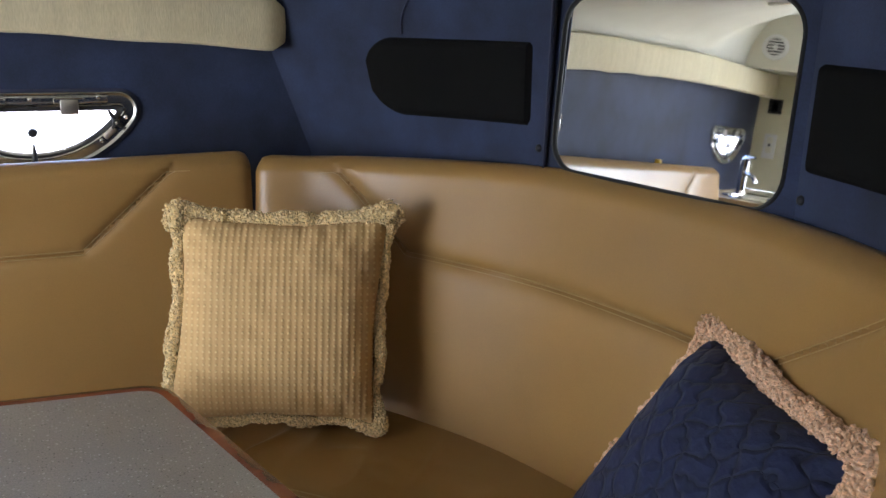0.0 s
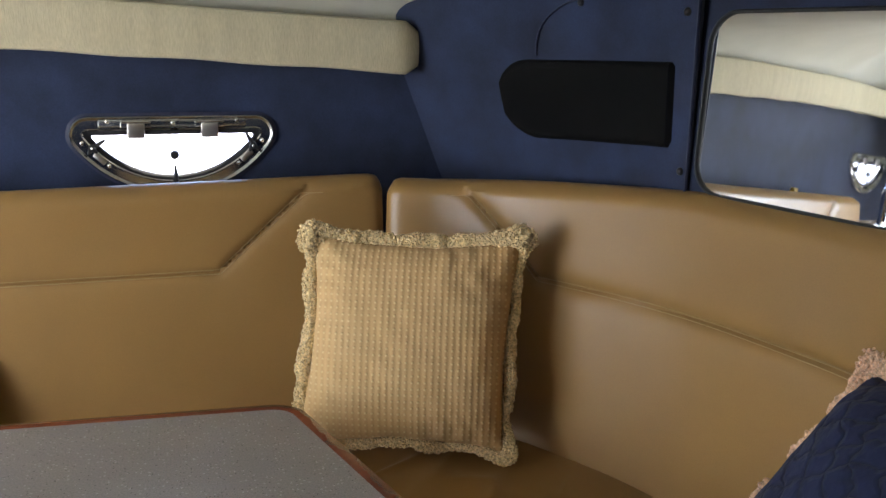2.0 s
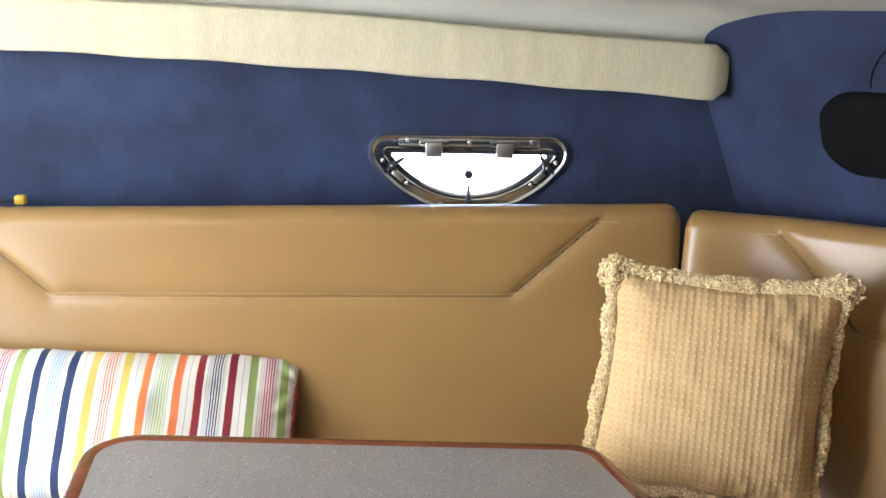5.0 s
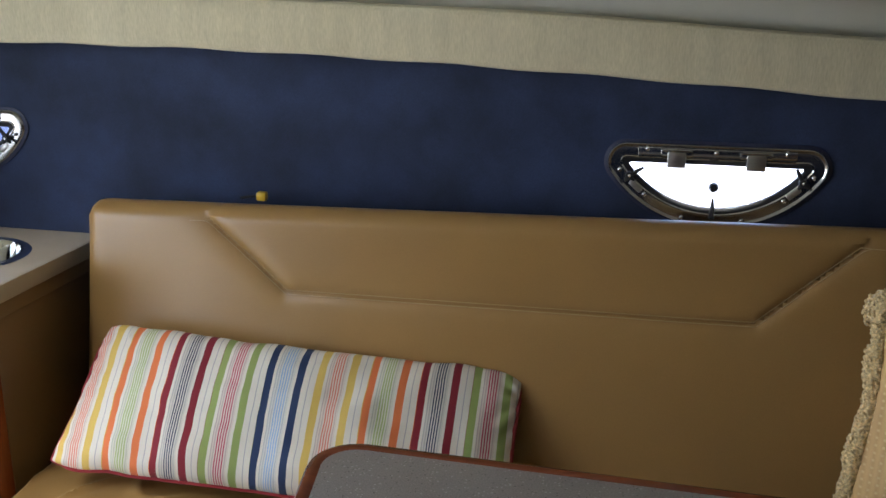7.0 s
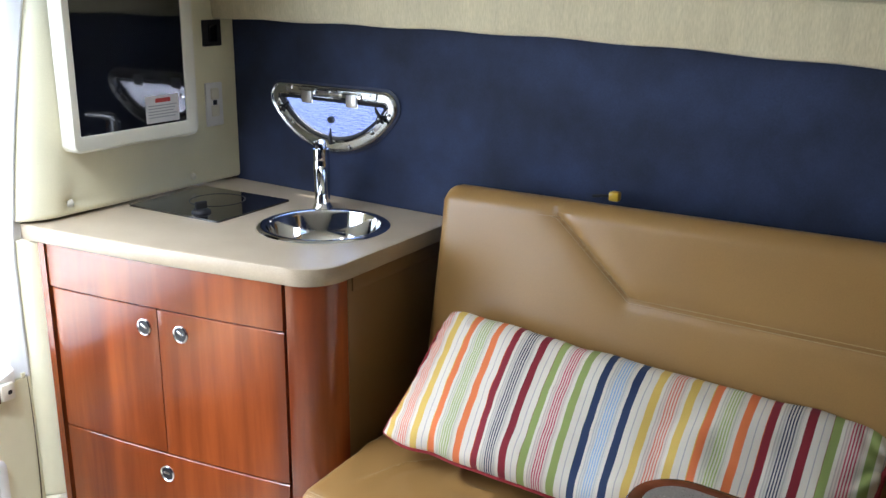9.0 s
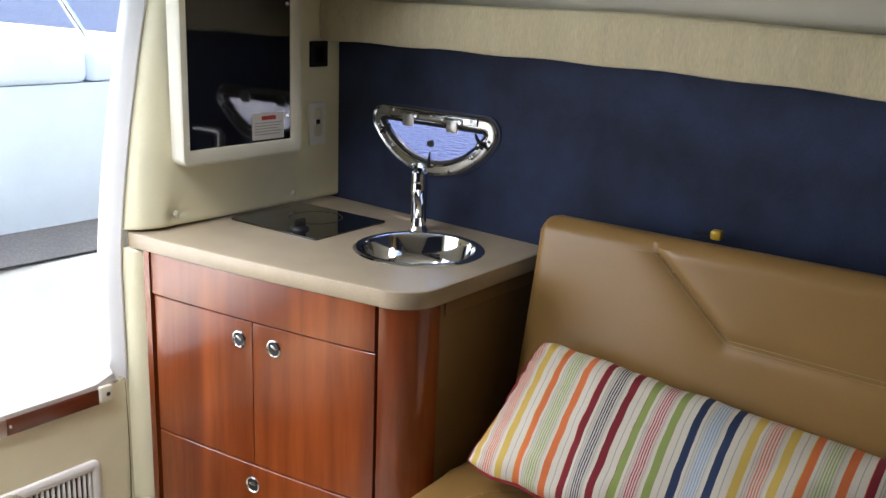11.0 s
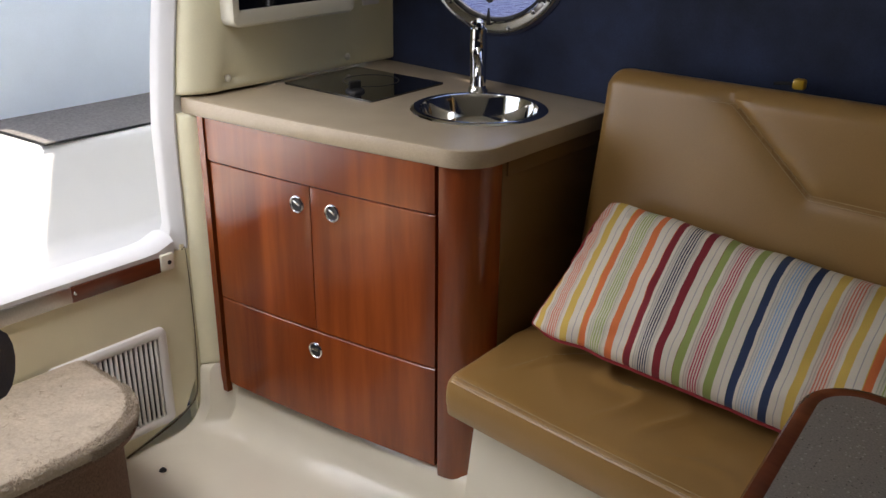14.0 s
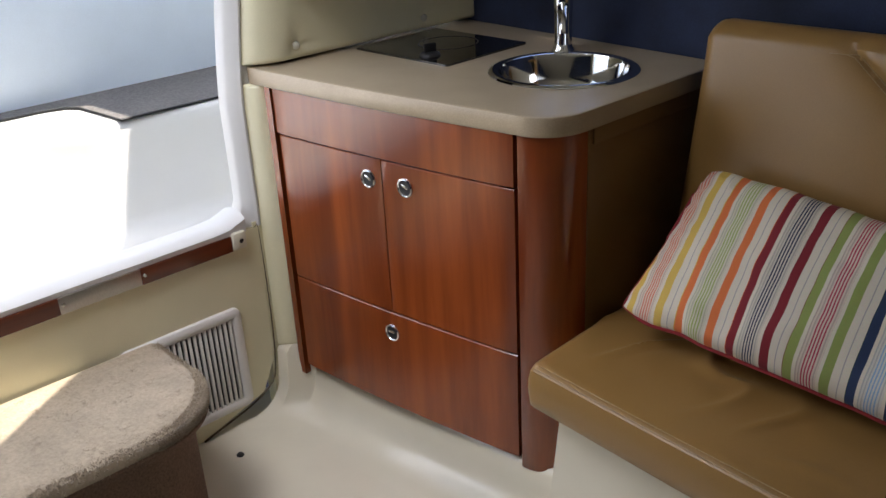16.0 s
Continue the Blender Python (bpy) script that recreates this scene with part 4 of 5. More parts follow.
def pillow(label, size, material, pose_m, edging, ears=0.05, seed=0.0, group="throw pillows", full=4, pleats=0.0, cant=0.0, wob=0.008, front=1.0, back=1.0, ears_x=None, shear=0.0, blunt=0.0):
    w, h, t = size
    p = thing("throw_pillow", label, "pillow", group=group)
    bm, ring = pillow_mesh(w, h, t, ears=ears, seed=seed, full=full, pleats=pleats, cant=cant, wob=wob, front=front, back=back, ears_x=ears_x, shear=shear, blunt=blunt)
    part("cover", bm, material, p)
    edging(p, ring)
    p.matrix_basis = pose_m
    return p


PILLOW_A = frame_of((1.018, 2.236, 0.770), (0.945, -0.31, -0.02), (0.12, 0.24, 0.965))
pillow("straw-coloured waffle-weave pillow with chenille fringe in the settee corner", (0.415, 0.418, 0.165), waffle_mat(), PILLOW_A,
       lambda p, ring: part("fringe", fringe(ring, 0.0155, 15000, 3, (0.85, 0.72, 1.12, 1.0), 0.62, 0.38), CREAM_FRINGE, p, "straw chenille fringe"), 0.085, 1.0, pleats=0.0065, wob=0.010, shear=0.024)
PILLOW_B = frame_of((1.392, 1.437, 0.689), (-0.246, -0.967, -0.069), (0.511, -0.19, 0.838))
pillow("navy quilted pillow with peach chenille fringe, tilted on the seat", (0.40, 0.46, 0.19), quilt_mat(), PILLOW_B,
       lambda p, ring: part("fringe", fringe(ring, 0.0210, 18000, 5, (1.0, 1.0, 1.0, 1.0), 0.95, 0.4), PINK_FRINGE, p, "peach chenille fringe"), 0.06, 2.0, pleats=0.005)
PILLOW_C = frame_of((-0.270, 2.428, 0.626), (0.998, 0.02, -0.055), (0.16, 0.60, 0.79))
pillow("long multicoloured striped lumbar pillow with red piping on the settee", (0.982, 0.328, 0.145), stripe_mat(), PILLOW_C,
       lambda p, ring: part("piping", tube([(x, y, -0.012 if y > 0.12 else 0.0) for x, y in ring], 0.0056, 6, closed=True, radii=[0.0056 if y < 0.10 and x > -0.45 else 0.0028 for x, y in ring]), PIPING_RED, p, "dark red piping"), 0.06, 4.0, full=4,
       pleats=0.0095, cant=0.050, wob=0.013, front=0.80, back=1.1, ears_x=0.032, blunt=0.013)

# ---- galley ----
CAB_Z0, CAB_Z1, TOP_Z = 0.12, 0.866, 0.900
FRONT = [(-1.646, 2.152), (-1.46, 2.170), (-1.28, 2.191), (-1.10, 2.217), (-0.943, 2.243)]
SIDE_X = -0.862


FP, _ = resample(FRONT, 61)
FT = np.gradient(FP, axis=0)
FT /= np.linalg.norm(FT, axis=1)[:, None]
FN = np.stack([FT[:, 1], -FT[:, 0]], 1)


def curved_panel(k0, k1, z0, z1, proud, thickness=0.018, gap=0.0015, bevel=0.002):
    """A panel that follows the bowed front, from run k0 to k1 of it."""
    rows = []
    n = 24
    for i in range(n + 1):
        k = k0 + (k1 - k0) * i / n
        f = k * 60
        j = int(min(f, 59))
        t = f - j
        c, w = FP[j] * (1 - t) + FP[j + 1] * t, FN[j] * (1 - t) + FN[j + 1] * t
        d = FT[j] * (gap if i == 0 else -gap if i == n else 0)
        c = c + d
        a, b = proud - thickness, proud
        bb = b - (bevel if i in (0, n) else 0)
        ring = [(a, z0 + gap), (bb - bevel, z0 + gap), (bb, z0 + gap + bevel), (bb, z1 - gap - bevel), (bb - bevel, z1 - gap), (a, z1 - gap)]
        rows.append([(c[0] + w[0] * q, c[1] + w[1] * q, z) for q, z in ring])
    return loft(rows, True, True)


cab = thing("galley_cabinet", "varnished mahogany galley cabinet with bowed front, two doors and a drawer", "cabinet", (-1.25, 2.45, CAB_Z0))
body = [[(x, y, z) for x, y in [(-1.64, 2.172), (-1.46, 2.190), (-1.28, 2.211), (-1.10, 2.237), (-0.943, 2.262), (-0.885, 2.34), (-0.871, 2.36), (-0.871, 2.74), (-1.64, 2.78)]]
        for z in (CAB_Z0, CAB_Z1 - 0.001)]
part("carcass", loft(body, True, False), WOOD_V, cab, smooth=False)
K_L, K_M, K_R = 0.030, 0.505, 0.990
D_TOP, D_LOW = 0.750, 0.381
part("fascia", curved_panel(K_L, K_R, D_TOP, CAB_Z1, 0.0035), WOOD_V, cab, "plain mahogany rail under the worktop")
part("stile", curved_panel(0.0, K_L, CAB_Z0 - 0.03, CAB_Z1, 0.006), WOOD_V, cab)
post = []
for z in (CAB_Z0 - 0.020, CAB_Z0 - 0.015, CAB_Z1):
    row = []
    e = 0.002 if z < CAB_Z0 - 0.018 else 0
    for a in np.linspace(0, math.pi / 2, 14):
        row.append((-0.942 + (0.079 - e) * math.sin(a), 2.321 - (0.079 - e) * math.cos(a), z))
    row += [(-0.863 - e, 2.352, z), (-0.942, 2.352, z)]
    post.append(row)
part("corner_post", loft(post, True, True), WOOD_V, cab, "rounded mahogany corner post")
for k0, k1, pull_k in ((K_L, K_M, 27), (K_M, K_R, 36)):
    d = part("door", curved_panel(k0 + (0.007 if k0 == K_L else 0.0), k1, D_LOW, D_TOP, 0.001), WOOD_V, cab)
    f = pull_k
    m = frame_of((FP[f][0] + FN[f][0] * 0.001, FP[f][1] + FN[f][1] * 0.001, 0.699), (FT[f][0], FT[f][1], 0), (0, 0, 1))
    ring = part("pull_ring", lathe([(0.0155, -0.003), (0.0160, 0.002), (0.0180, 0.0042), (0.0205, 0.003), (0.0215, 0.0), (0.0215, -0.002)], 32, m), CHROME, d,
                "round chrome ring pull")
    pl = bmesh.new()
    lathe([(0.0, 0.001), (0.0158, 0.0008)], 24, m, pl)
    part("pull_cup", pl, BLACK_RUBBER, d, "dark pull cup")
    part("pull_tongue", box((-0.010, 0.0, 0.0005), (0.008, 0.006, 0.004), 0.0015, m=m @ Matrix.Rotation(radians(-25), 4, "Z")), CHROME, d)
d = part("drawer_front", curved_panel(K_L + 0.007, K_R, CAB_Z0, D_LOW, 0.001), WOOD_V, cab)
f = 30
m = frame_of((FP[f][0] + FN[f][0] * 0.001, FP[f][1] + FN[f][1] * 0.001, 0.327), (FT[f][0], FT[f][1], 0), (0, 0, 1))
part("pull_ring", lathe([(0.0155, -0.003), (0.0160, 0.002), (0.0180, 0.0042), (0.0205, 0.003), (0.0215, 0.0), (0.0215, -0.002)], 32, m), CHROME, d,
     "round chrome ring pull")
part("pull_cup", lathe([(0.0, 0.001), (0.0158, 0.0008)], 24, m), BLACK_RUBBER, d, "dark pull cup")
part("pull_tongue", box((-0.010, 0.0, 0.0005), (0.008, 0.006, 0.004), 0.0015, m=m), CHROME, d)
part("side_cleat", box((SIDE_X, 2.365, 0.826), (SIDE_X + 0.005, 2.74, 0.8605), 0.0015), SHADED_PANEL_VINYL, cab, "narrow cleat under the worktop")
# the corner's shade is put into this panel's colour
part("side_panel", box((SIDE_X - 0.008, 2.353, -0.01), (SIDE_X, 2.76, CAB_Z1), 0.002), SHADED_PANEL_VINYL, cab, "tan vinyl-covered side panel, darkened for the corner's shade")

# worktop with a hole for the sink
SINK = (-1.085, 2.545)
SINK_R = 0.142
edge = [(-1.686, 2.138), (-1.46, 2.160), (-1.28, 2.181), (-1.10, 2.208), (-0.945, 2.233)]
edge = [(-1.686 - 0.028 * math.cos(a), 2.166 - 0.028 * math.sin(a)) for a in np.linspace(0, math.pi / 2, 7)[:-1]] + [tuple(p) for p in resample(edge, 24)[0]]
for a in np.linspace(0, math.pi / 2, 10)[1:]:
    edge.append((-0.945 + 0.095 * math.sin(a), 2.328 - 0.095 * math.cos(a)))
edge += [(-0.850, hull(-0.850) - 0.002), (-1.714, hull(-1.714) - 0.002)]


def shrunk(loop, d):
    """The closed outline moved inwards by d."""
    out, m = [], len(loop)
    for i in range(m):
        a, p, b = (Vector(loop[j % m]) for j in (i - 1, i, i + 1))
        e, g = (p - a).normalized(), (b - p).normalized()
        na, nb = Vector((-e.y, e.x)), Vector((-g.y, g.x))
        mid = (na + nb).normalized()
        out.append(tuple(p + mid * (d / max(0.5, mid.dot(na)))))
    return out


top = plate([shrunk(edge, 0.007), circle(*SINK, SINK_R, n=40)], 0.034, Matrix.Translation((0, 0, TOP_Z)))
rim = [[(x, y, TOP_Z + z) for x, y in shrunk(edge, d)] for d, z in ((0.007, 0.0), (0.003, -0.0003), (0.0008, -0.0014), (0.0, -0.0038), (0.0, -0.036), (0.002, -0.039), (0.007, -0.039))]
worktop = thing("worktop", "beige solid-surface galley worktop with rounded corner", "worktop", (-1.25, 2.45, TOP_Z - 0.034))
part("slab", top, COUNTER, worktop, smooth=False)
part("edge_nosing", loft(rim, True), COUNTER, worktop, "rounded front edge of the worktop")

sink = thing("sink", "round polished stainless sink let into the worktop", "sink", (*SINK, TOP_Z - 0.13))
SM = Matrix.Translation((*SINK, TOP_Z))
part("rim", lathe([(0.138, -0.002), (0.140, 0.003), (0.148, 0.0055), (0.158, 0.004), (0.162, 0.0005)], 56, SM), CHROME, sink)
part("bowl", lathe([(0.1395, 0.003), (0.136, -0.006), (0.130, -0.05), (0.118, -0.085), (0.09, -0.105), (0.03, -0.112), (0.0, -0.112)], 56, SM), CHROME, sink)
part("drain", lathe([(0.0, -0.108), (0.012, -0.107), (0.026, -0.108), (0.030, -0.1115)], 24, SM), STEEL, sink, "dull drain fitting")

tap = thing("tap", "chrome galley tap with a single lever", "tap", (-1.197, 2.676, TOP_Z))
TM = Matrix.Translation((-1.197, 2.676, TOP_Z))
part("base_flange", lathe([(0.0, 0.0), (0.026, 0.0), (0.026, 0.006), (0.021, 0.012), (0.019, 0.03)], 28, TM), CHROME, tap)
part("column", lathe([(0.0205, 0.012), (0.0195, 0.05), (0.0205, 0.085), (0.0215, 0.10), (0.0215, 0.125), (0.0208, 0.128), (0.0212, 0.131), (0.0205, 0.158), (0.0, 0.161)], 28, TM), CHROME, tap)
part("spout", tube([TM @ Vector(p) for p in ((0.006, -0.008, 0.105), (0.032, -0.040, 0.099), (0.062, -0.074, 0.088), (0.070, -0.084, 0.076), (0.071, -0.085, 0.064))], 0.011, 14,
                   radii=[0.013, 0.012, 0.011, 0.011, 0.011]), CHROME, tap)
part("lever", tube([TM @ Vector(p) for p in ((0.0, 0.0, 0.160), (0.004, -0.006, 0.170), (0.024, -0.030, 0.175), (0.048, -0.060, 0.178))], 0.008, 10,
                   radii=[0.017, 0.014, 0.008, 0.006]), CHROME, tap)

hob = thing("cooktop", "black glass single-burner cooktop flush in the worktop", "cooktop", (-1.47, 2.55, TOP_Z))
HM = frame_of((-1.625, 2.405, TOP_Z + 0.0045), (1, 0.03, 0), (0, 1, 0))
part("glass", plate([rounded(0, 0, 0.315, 0.272, 0.006, 4)], 0.006, HM), BLACK_GLASS, hob, smooth=False)
part("burner_ring", plate([circle(0.155, 0.165, 0.074, n=48), circle(0.155, 0.165, 0.0715, n=48)], 0.0008, HM @ Matrix.Translation((0, 0, 0.0008))), FAINT_PRINT, hob, "printed burner ring")
km = HM @ Matrix.Translation((0.215, 0.045, 0))
part("knob_skirt", lathe([(0.0, 0.010), (0.018, 0.009), (0.024, 0.004), (0.025, 0.0)], 24, km), BLACK_RUBBER, hob)
part("knob_grip", box((-0.016, -0.0045, 0.006), (0.016, 0.0045, 0.028), 0.003, m=km @ Matrix.Rotation(radians(70), 4, "Z")), BLACK_RUBBER, hob, "black knob grip")

# ---- aft bulkhead over the galley ----
DOOR_X = -1.70


def jamb_lean(z):
    """How far the companionway's side leans outwards at a height."""
    return 0.062 * min(1.9, max(0.0, (z - 0.80) / 0.45) ** 1.4)


BUTTONS = [(2.249, 0.936), (2.652, 0.934)]


def galley_bulkhead(z0, z1, buttons=()):
    """A padded vinyl board with rolled edges, drawn in round its buttons."""
    rows = []
    fine = [z for z in np.arange(z0 + 0.012, z0 + 0.12, 0.006)] if buttons else []
    for z in [z0, z0 + 0.003, z0 + 0.008] + fine + list(np.linspace(z0 + (0.125 if buttons else 0.02), z1 - 0.02, 24)) + [z1 - 0.008, z1 - 0.003, z1]:
        d = min(z - z0, z1 - z, 0.012)
        q = 0.010 * (1 - math.sqrt(1 - (1 - d / 0.012) ** 2))
        e = 2.121 + jamb_lean(z)
        row = [(AFT - 0.06, 2.84, z), (AFT - 0.06, e, z), (AFT - 0.056, e + 0.001, z), (AFT - 0.040 - q, e + 0.006, z), (AFT - 0.022 - q, e + 0.022, z), (AFT - 0.009 - q, e + 0.046, z), (AFT - 0.002 - q, e + 0.070, z), (AFT - q, e + 0.090, z)]
        for k in np.linspace(0, 1, 70)[1:]:
            y = e + 0.090 + (2.84 - e - 0.090) * k
            dip = 0.0
            for by, bz in buttons:
                r = math.hypot(y - by, z - bz)
                a = math.atan2(z - bz, y - by)
                dip += 0.009 * math.exp(-r / 0.022) * (1 + 0.35 * math.sin(5 * a + by * 9)) + 0.0025 * math.exp(-((z - bz) / 0.008) ** 2) * math.exp(-abs(y - by) / 0.06)
            row.append((AFT - q - dip + 0.0012 * noise.noise((y * 7, z * 7, 3.0)), y, z))
        rows.append(row)
    return loft(rows, True, True)


solid("wall_aft_galley", galley_bulkhead(0.906, 1.95, BUTTONS), CREAM_VINYL, "cream padded vinyl bulkhead behind the galley", "wall", kind="structure")
solid("wall_aft_galley_low", galley_bulkhead(0.165, 0.8605), CREAM_VINYL, "cream padded vinyl bulkhead strip beside the galley cabinet", "wall", kind="structure")
locker = thing("wall_locker", "cream-framed wall locker with a dark glass door", "locker", (AFT, 2.46, 1.06))
LM = frame_of((AFT, 2.238, 1.063), (0, 1, 0), (0, 0, 1))
loops = []
for ins, z in ((0.0, 0.0), (0.0, 0.040), (0.006, 0.046), (0.034, 0.047), (0.040, 0.043), (0.041, 0.034)):
    loops.append([LM @ Vector((u, v, z)) for u, v in rounded(0.6 * ins, ins, 0.402 - ins, 0.48 - ins, max(0.022 - ins, 0.004), 5)])
loops = list(map(list, zip(*loops)))
loops.append(loops[0])
part("frame", loft(loops), CREAM_PLASTIC, locker, "cream plastic frame")
gl = part("door", plate([rounded(0.024, 0.040, 0.362, 0.440, 0.004, 3)], 0.006, LM @ Matrix.Translation((0, 0, 0.040))), BLACK_GLASS, locker, "dark tinted glass door", smooth=False)
for u, v in ((0.350, 0.400), (0.350, 0.105)):
    part("screw", lathe([(0.0, 0.0465), (0.004, 0.046), (0.0065, 0.0425), (0.0065, 0.0395)], 12, LM @ Matrix.Translation((u, v, 0))), CHROME, gl)
part("warning_label", plate([rounded(0.226, 0.046, 0.336, 0.116, 0.002, 2)], 0.0006, LM @ Matrix.Translation((0, 0, 0.0412))), PAPER, gl, "white paper warning label", smooth=False)
for i, (u0, u1, v0, v1, mm) in enumerate([(0.258, 0.308, 0.098, 0.109, RED_PRINT)] + [(0.234, 0.328 - 0.006 * (k % 3), 0.089 - 0.0075 * k, 0.0915 - 0.0075 * k, GREY_PRINT) for k in range(5)]):
    solid_bar = plate([[(u0, v0), (u1, v0), (u1, v1), (u0, v1)]], 0.0004, LM @ Matrix.Translation((0, 0, 0.0418)))
    part("print_bar", solid_bar, mm, gl, smooth=False)

sw = thing("switch_panel", "small black rocker switch on the bulkhead", "switch", (AFT, 2.742, 1.29))
part("plate", box((AFT, 2.708, 1.290), (AFT + 0.006, 2.778, 1.362), 0.003), BLACK_RUBBER, sw)
part("rocker", box((AFT + 0.004, 2.728, 1.302), (AFT + 0.012, 2.758, 1.350), 0.003), BLACK_GLASS, sw)
out = thing("power_outlet", "white power outlet with a cover plate", "outlet", (AFT, 2.737, 1.07))
part("cover", box((AFT, 2.705, 1.068), (AFT + 0.008, 2.768, 1.190), 0.003), WHITE_PLASTIC, out)
for z in (1.095, 1.143):
    part("socket", box((AFT + 0.006, 2.722, z), (AFT + 0.0105, 2.751, z + 0.032), 0.004), CREAM_PLASTIC, out)
part("reset_button", box((AFT + 0.006, 2.730, 1.128), (AFT + 0.011, 2.743, 1.141), 0.001), BLACK_RUBBER, out, "black test button")
for y, z in BUTTONS:
    snap("snap_button", Vector((AFT - 0.006, y, z)), (1, 0, 0), CREAM_PLASTIC, "cream button on the padded bulkhead", 0.010)
duct = thing("air_vent", "round cream air vent in an overhead corner moulding", "vent", (-1.5, 2.7, 1.482))
lowr = [(-1.26, hull(-1.26) - 0.01), (-1.40, 2.40), (-1.42, 2.20), (AFT, 2.20), (AFT, hull(AFT) - 0.01)]
topr = [(-1.30, hull(-1.30) - 0.01), (-1.44, 2.40), (-1.46, 2.20), (AFT, 2.20), (AFT, hull(AFT) - 0.01)]
bm = loft([[(x, y, 1.483) for x, y in lowr], [(x, y, 1.74) for x, y in topr]], True, True)
bmesh.ops.bevel(bm, geom=bm.edges[:], offset=0.018, segments=3, affect="EDGES", profile=0.5)
part("moulding", bm, CREAM_PLASTIC, duct)
fa, fb, fc = Vector((*lowr[0], 1.483)), Vector((*lowr[1], 1.483)), Vector((*topr[0], 1.74))
fn = (fa - fb).cross(fc - fa).normalized()
if fn.x < 0:
    fn = -fn
VM = frame_of(Vector((-1.320, 2.682, 1.584)), Vector((0, 0, 1)).cross(fn), fn.cross(Vector((0, 0, 1)).cross(fn)))
VM.translation = VM.translation + fn * ((fa - VM.translation).dot(fn) + 0.006)
part("bezel", lathe([(0.040, 0.0), (0.040, 0.010), (0.046, 0.014), (0.058, 0.010), (0.060, 0.0)], 36, VM), WHITE_PLASTIC, duct)
# no depth here: a black disc gives the duct's shade
part("well", lathe([(0.0, 0.002), (0.042, 0.002)], 30, VM), BLACK_RUBBER, duct, "black disc for the shade in the vent")
for k in range(-2, 3):
    w = math.sqrt(0.041**2 - (0.0145 * k) ** 2)
    part("louvre", box((-w, 0.0145 * k - 0.0028, 0.002), (w, 0.0145 * k + 0.0028, 0.011), 0.001, m=VM), WHITE_PLASTIC, duct)
part("hub", lathe([(0.0, 0.013), (0.010, 0.012), (0.011, 0.002)], 18, VM), WHITE_PLASTIC, duct)

# ---- companionway ----
solid("wall_aft_far", box((DOOR_X - 0.06, CABIN_FAR, -0.05), (DOOR_X, 0.72, 1.95)), CREAM_VINYL, "plain cream bulkhead beyond the companionway", "wall", kind="structure")
rows = []
for z in np.linspace(0.509, 1.95, 48):
    foot = max(0.0, 1 - (z - 0.509) / 0.07)
    y0 = 2.086 + jamb_lean(z) - 0.045 * foot**2
    y1 = 2.1205 + jamb_lean(z)
    rows.append([(DOOR_X - 0.001, y1, z), (DOOR_X + 0.004, y1 - 0.003, z), (DOOR_X + 0.004, y1 - 0.008, z), (DOOR_X - 0.003, y1 - 0.014, z), (DOOR_X - 0.018, y0 + 0.004, z), (DOOR_X - 0.032, y0, z),
                 (DOOR_X - 0.060, y0 + 0.003, z), (DOOR_X - 0.075, y0 + 0.02, z), (DOOR_X - 0.075, 2.40, z), (DOOR_X - 0.002, 2.40, z)])
solid("companionway_jamb", loft(rows, True, True), GELCOAT, "white moulded companionway jamb", "door frame", kind="structure")
# lower bulkhead under the sill
WELT = mat("brown_welt", (0.11, 0.085, 0.05), 0.9, spec=0.1)
lower = thing("lower_bulkhead", "cream vinyl panel under the companionway sill", "bulkhead panel", (DOOR_X, 1.65, -0.015))
outl = [(CABIN_FAR + 0.01, -0.015), (1.87, -0.013), (2.060, 0.045), (2.106, 0.14), (2.1105, 0.485), (2.098, 0.508), (CABIN_FAR + 0.01, 0.508)]
part("padding", plate([[(y, z) for y, z in outl]], 0.06, frame_of((DOOR_X, 0, 0), (0, 1, 0), (0, 0, 1))), CREAM_VINYL, lower, smooth=False)
pts = [(DOOR_X + 0.003, y, z) for y, z in outl[1:6]]
part("edge_welt", tube([Vector(p) for p in resample(pts, 40)[0]], 0.0032, 8, radii=[0.0028 - 0.0021 * k / 39 for k in range(40)]), WELT, lower, "dark edge welt")
solid("wall_aft_low", box((AFT - 0.10, 2.098, -0.02), (AFT - 0.061, 2.25, 0.52)), CREAM_VINYL, "cream strip of bulkhead beside the cabinet", "wall", kind="structure")
sill = thing("companionway_sill", "white moulded sill with mahogany and steel trim strip", "sill", (DOOR_X, 1.65, 0.5))
rows = []
for y in np.linspace(0.73, 2.075, 30):
    up = 0.020 * max(0.0, (y - 2.0) / 0.075) ** 2
    rows.append([(DOOR_X + 0.004, y, 0.506), (DOOR_X + 0.006, y, 0.52 + up), (DOOR_X - 0.01, y, 0.532 + up), (DOOR_X - 0.05, y, 0.536 + up), (DOOR_X - 0.085, y, 0.525 + up), (DOOR_X - 0.10, y, 0.49),
                 (DOOR_X - 0.05, y, 0.48)])
part("rail", loft(rows, True, True), GELCOAT, sill)
for y0, y1, mm, lb in ((1.79, 2.03, WOOD_Y, "mahogany strip"), (1.60, 1.792, STEEL_DULL, "dull steel guard plate"), (0.75, 1.602, WOOD_Y, "mahogany strip")):
    part("trim_strip", box((DOOR_X + 0.001, y0, 0.468), (DOOR_X + 0.010, y1, 0.508), 0.002), mm, sill, lb)
part("latch_plate", box((DOOR_X + 0.001, 2.03, 0.470), (DOOR_X + 0.016, 2.068, 0.515), 0.006), CREAM_PLASTIC, sill, "cream plastic catch")
# the hole's shade is a black disc on the catch's face
part("catch_hole_shade", lathe([(0.0, 0.0005), (0.006, 0.0)], 14, frame_of((DOOR_X + 0.0165, 2.052, 0.492), (0, 1, 0), (0, 0, 1))), BLACK_RUBBER, sill)
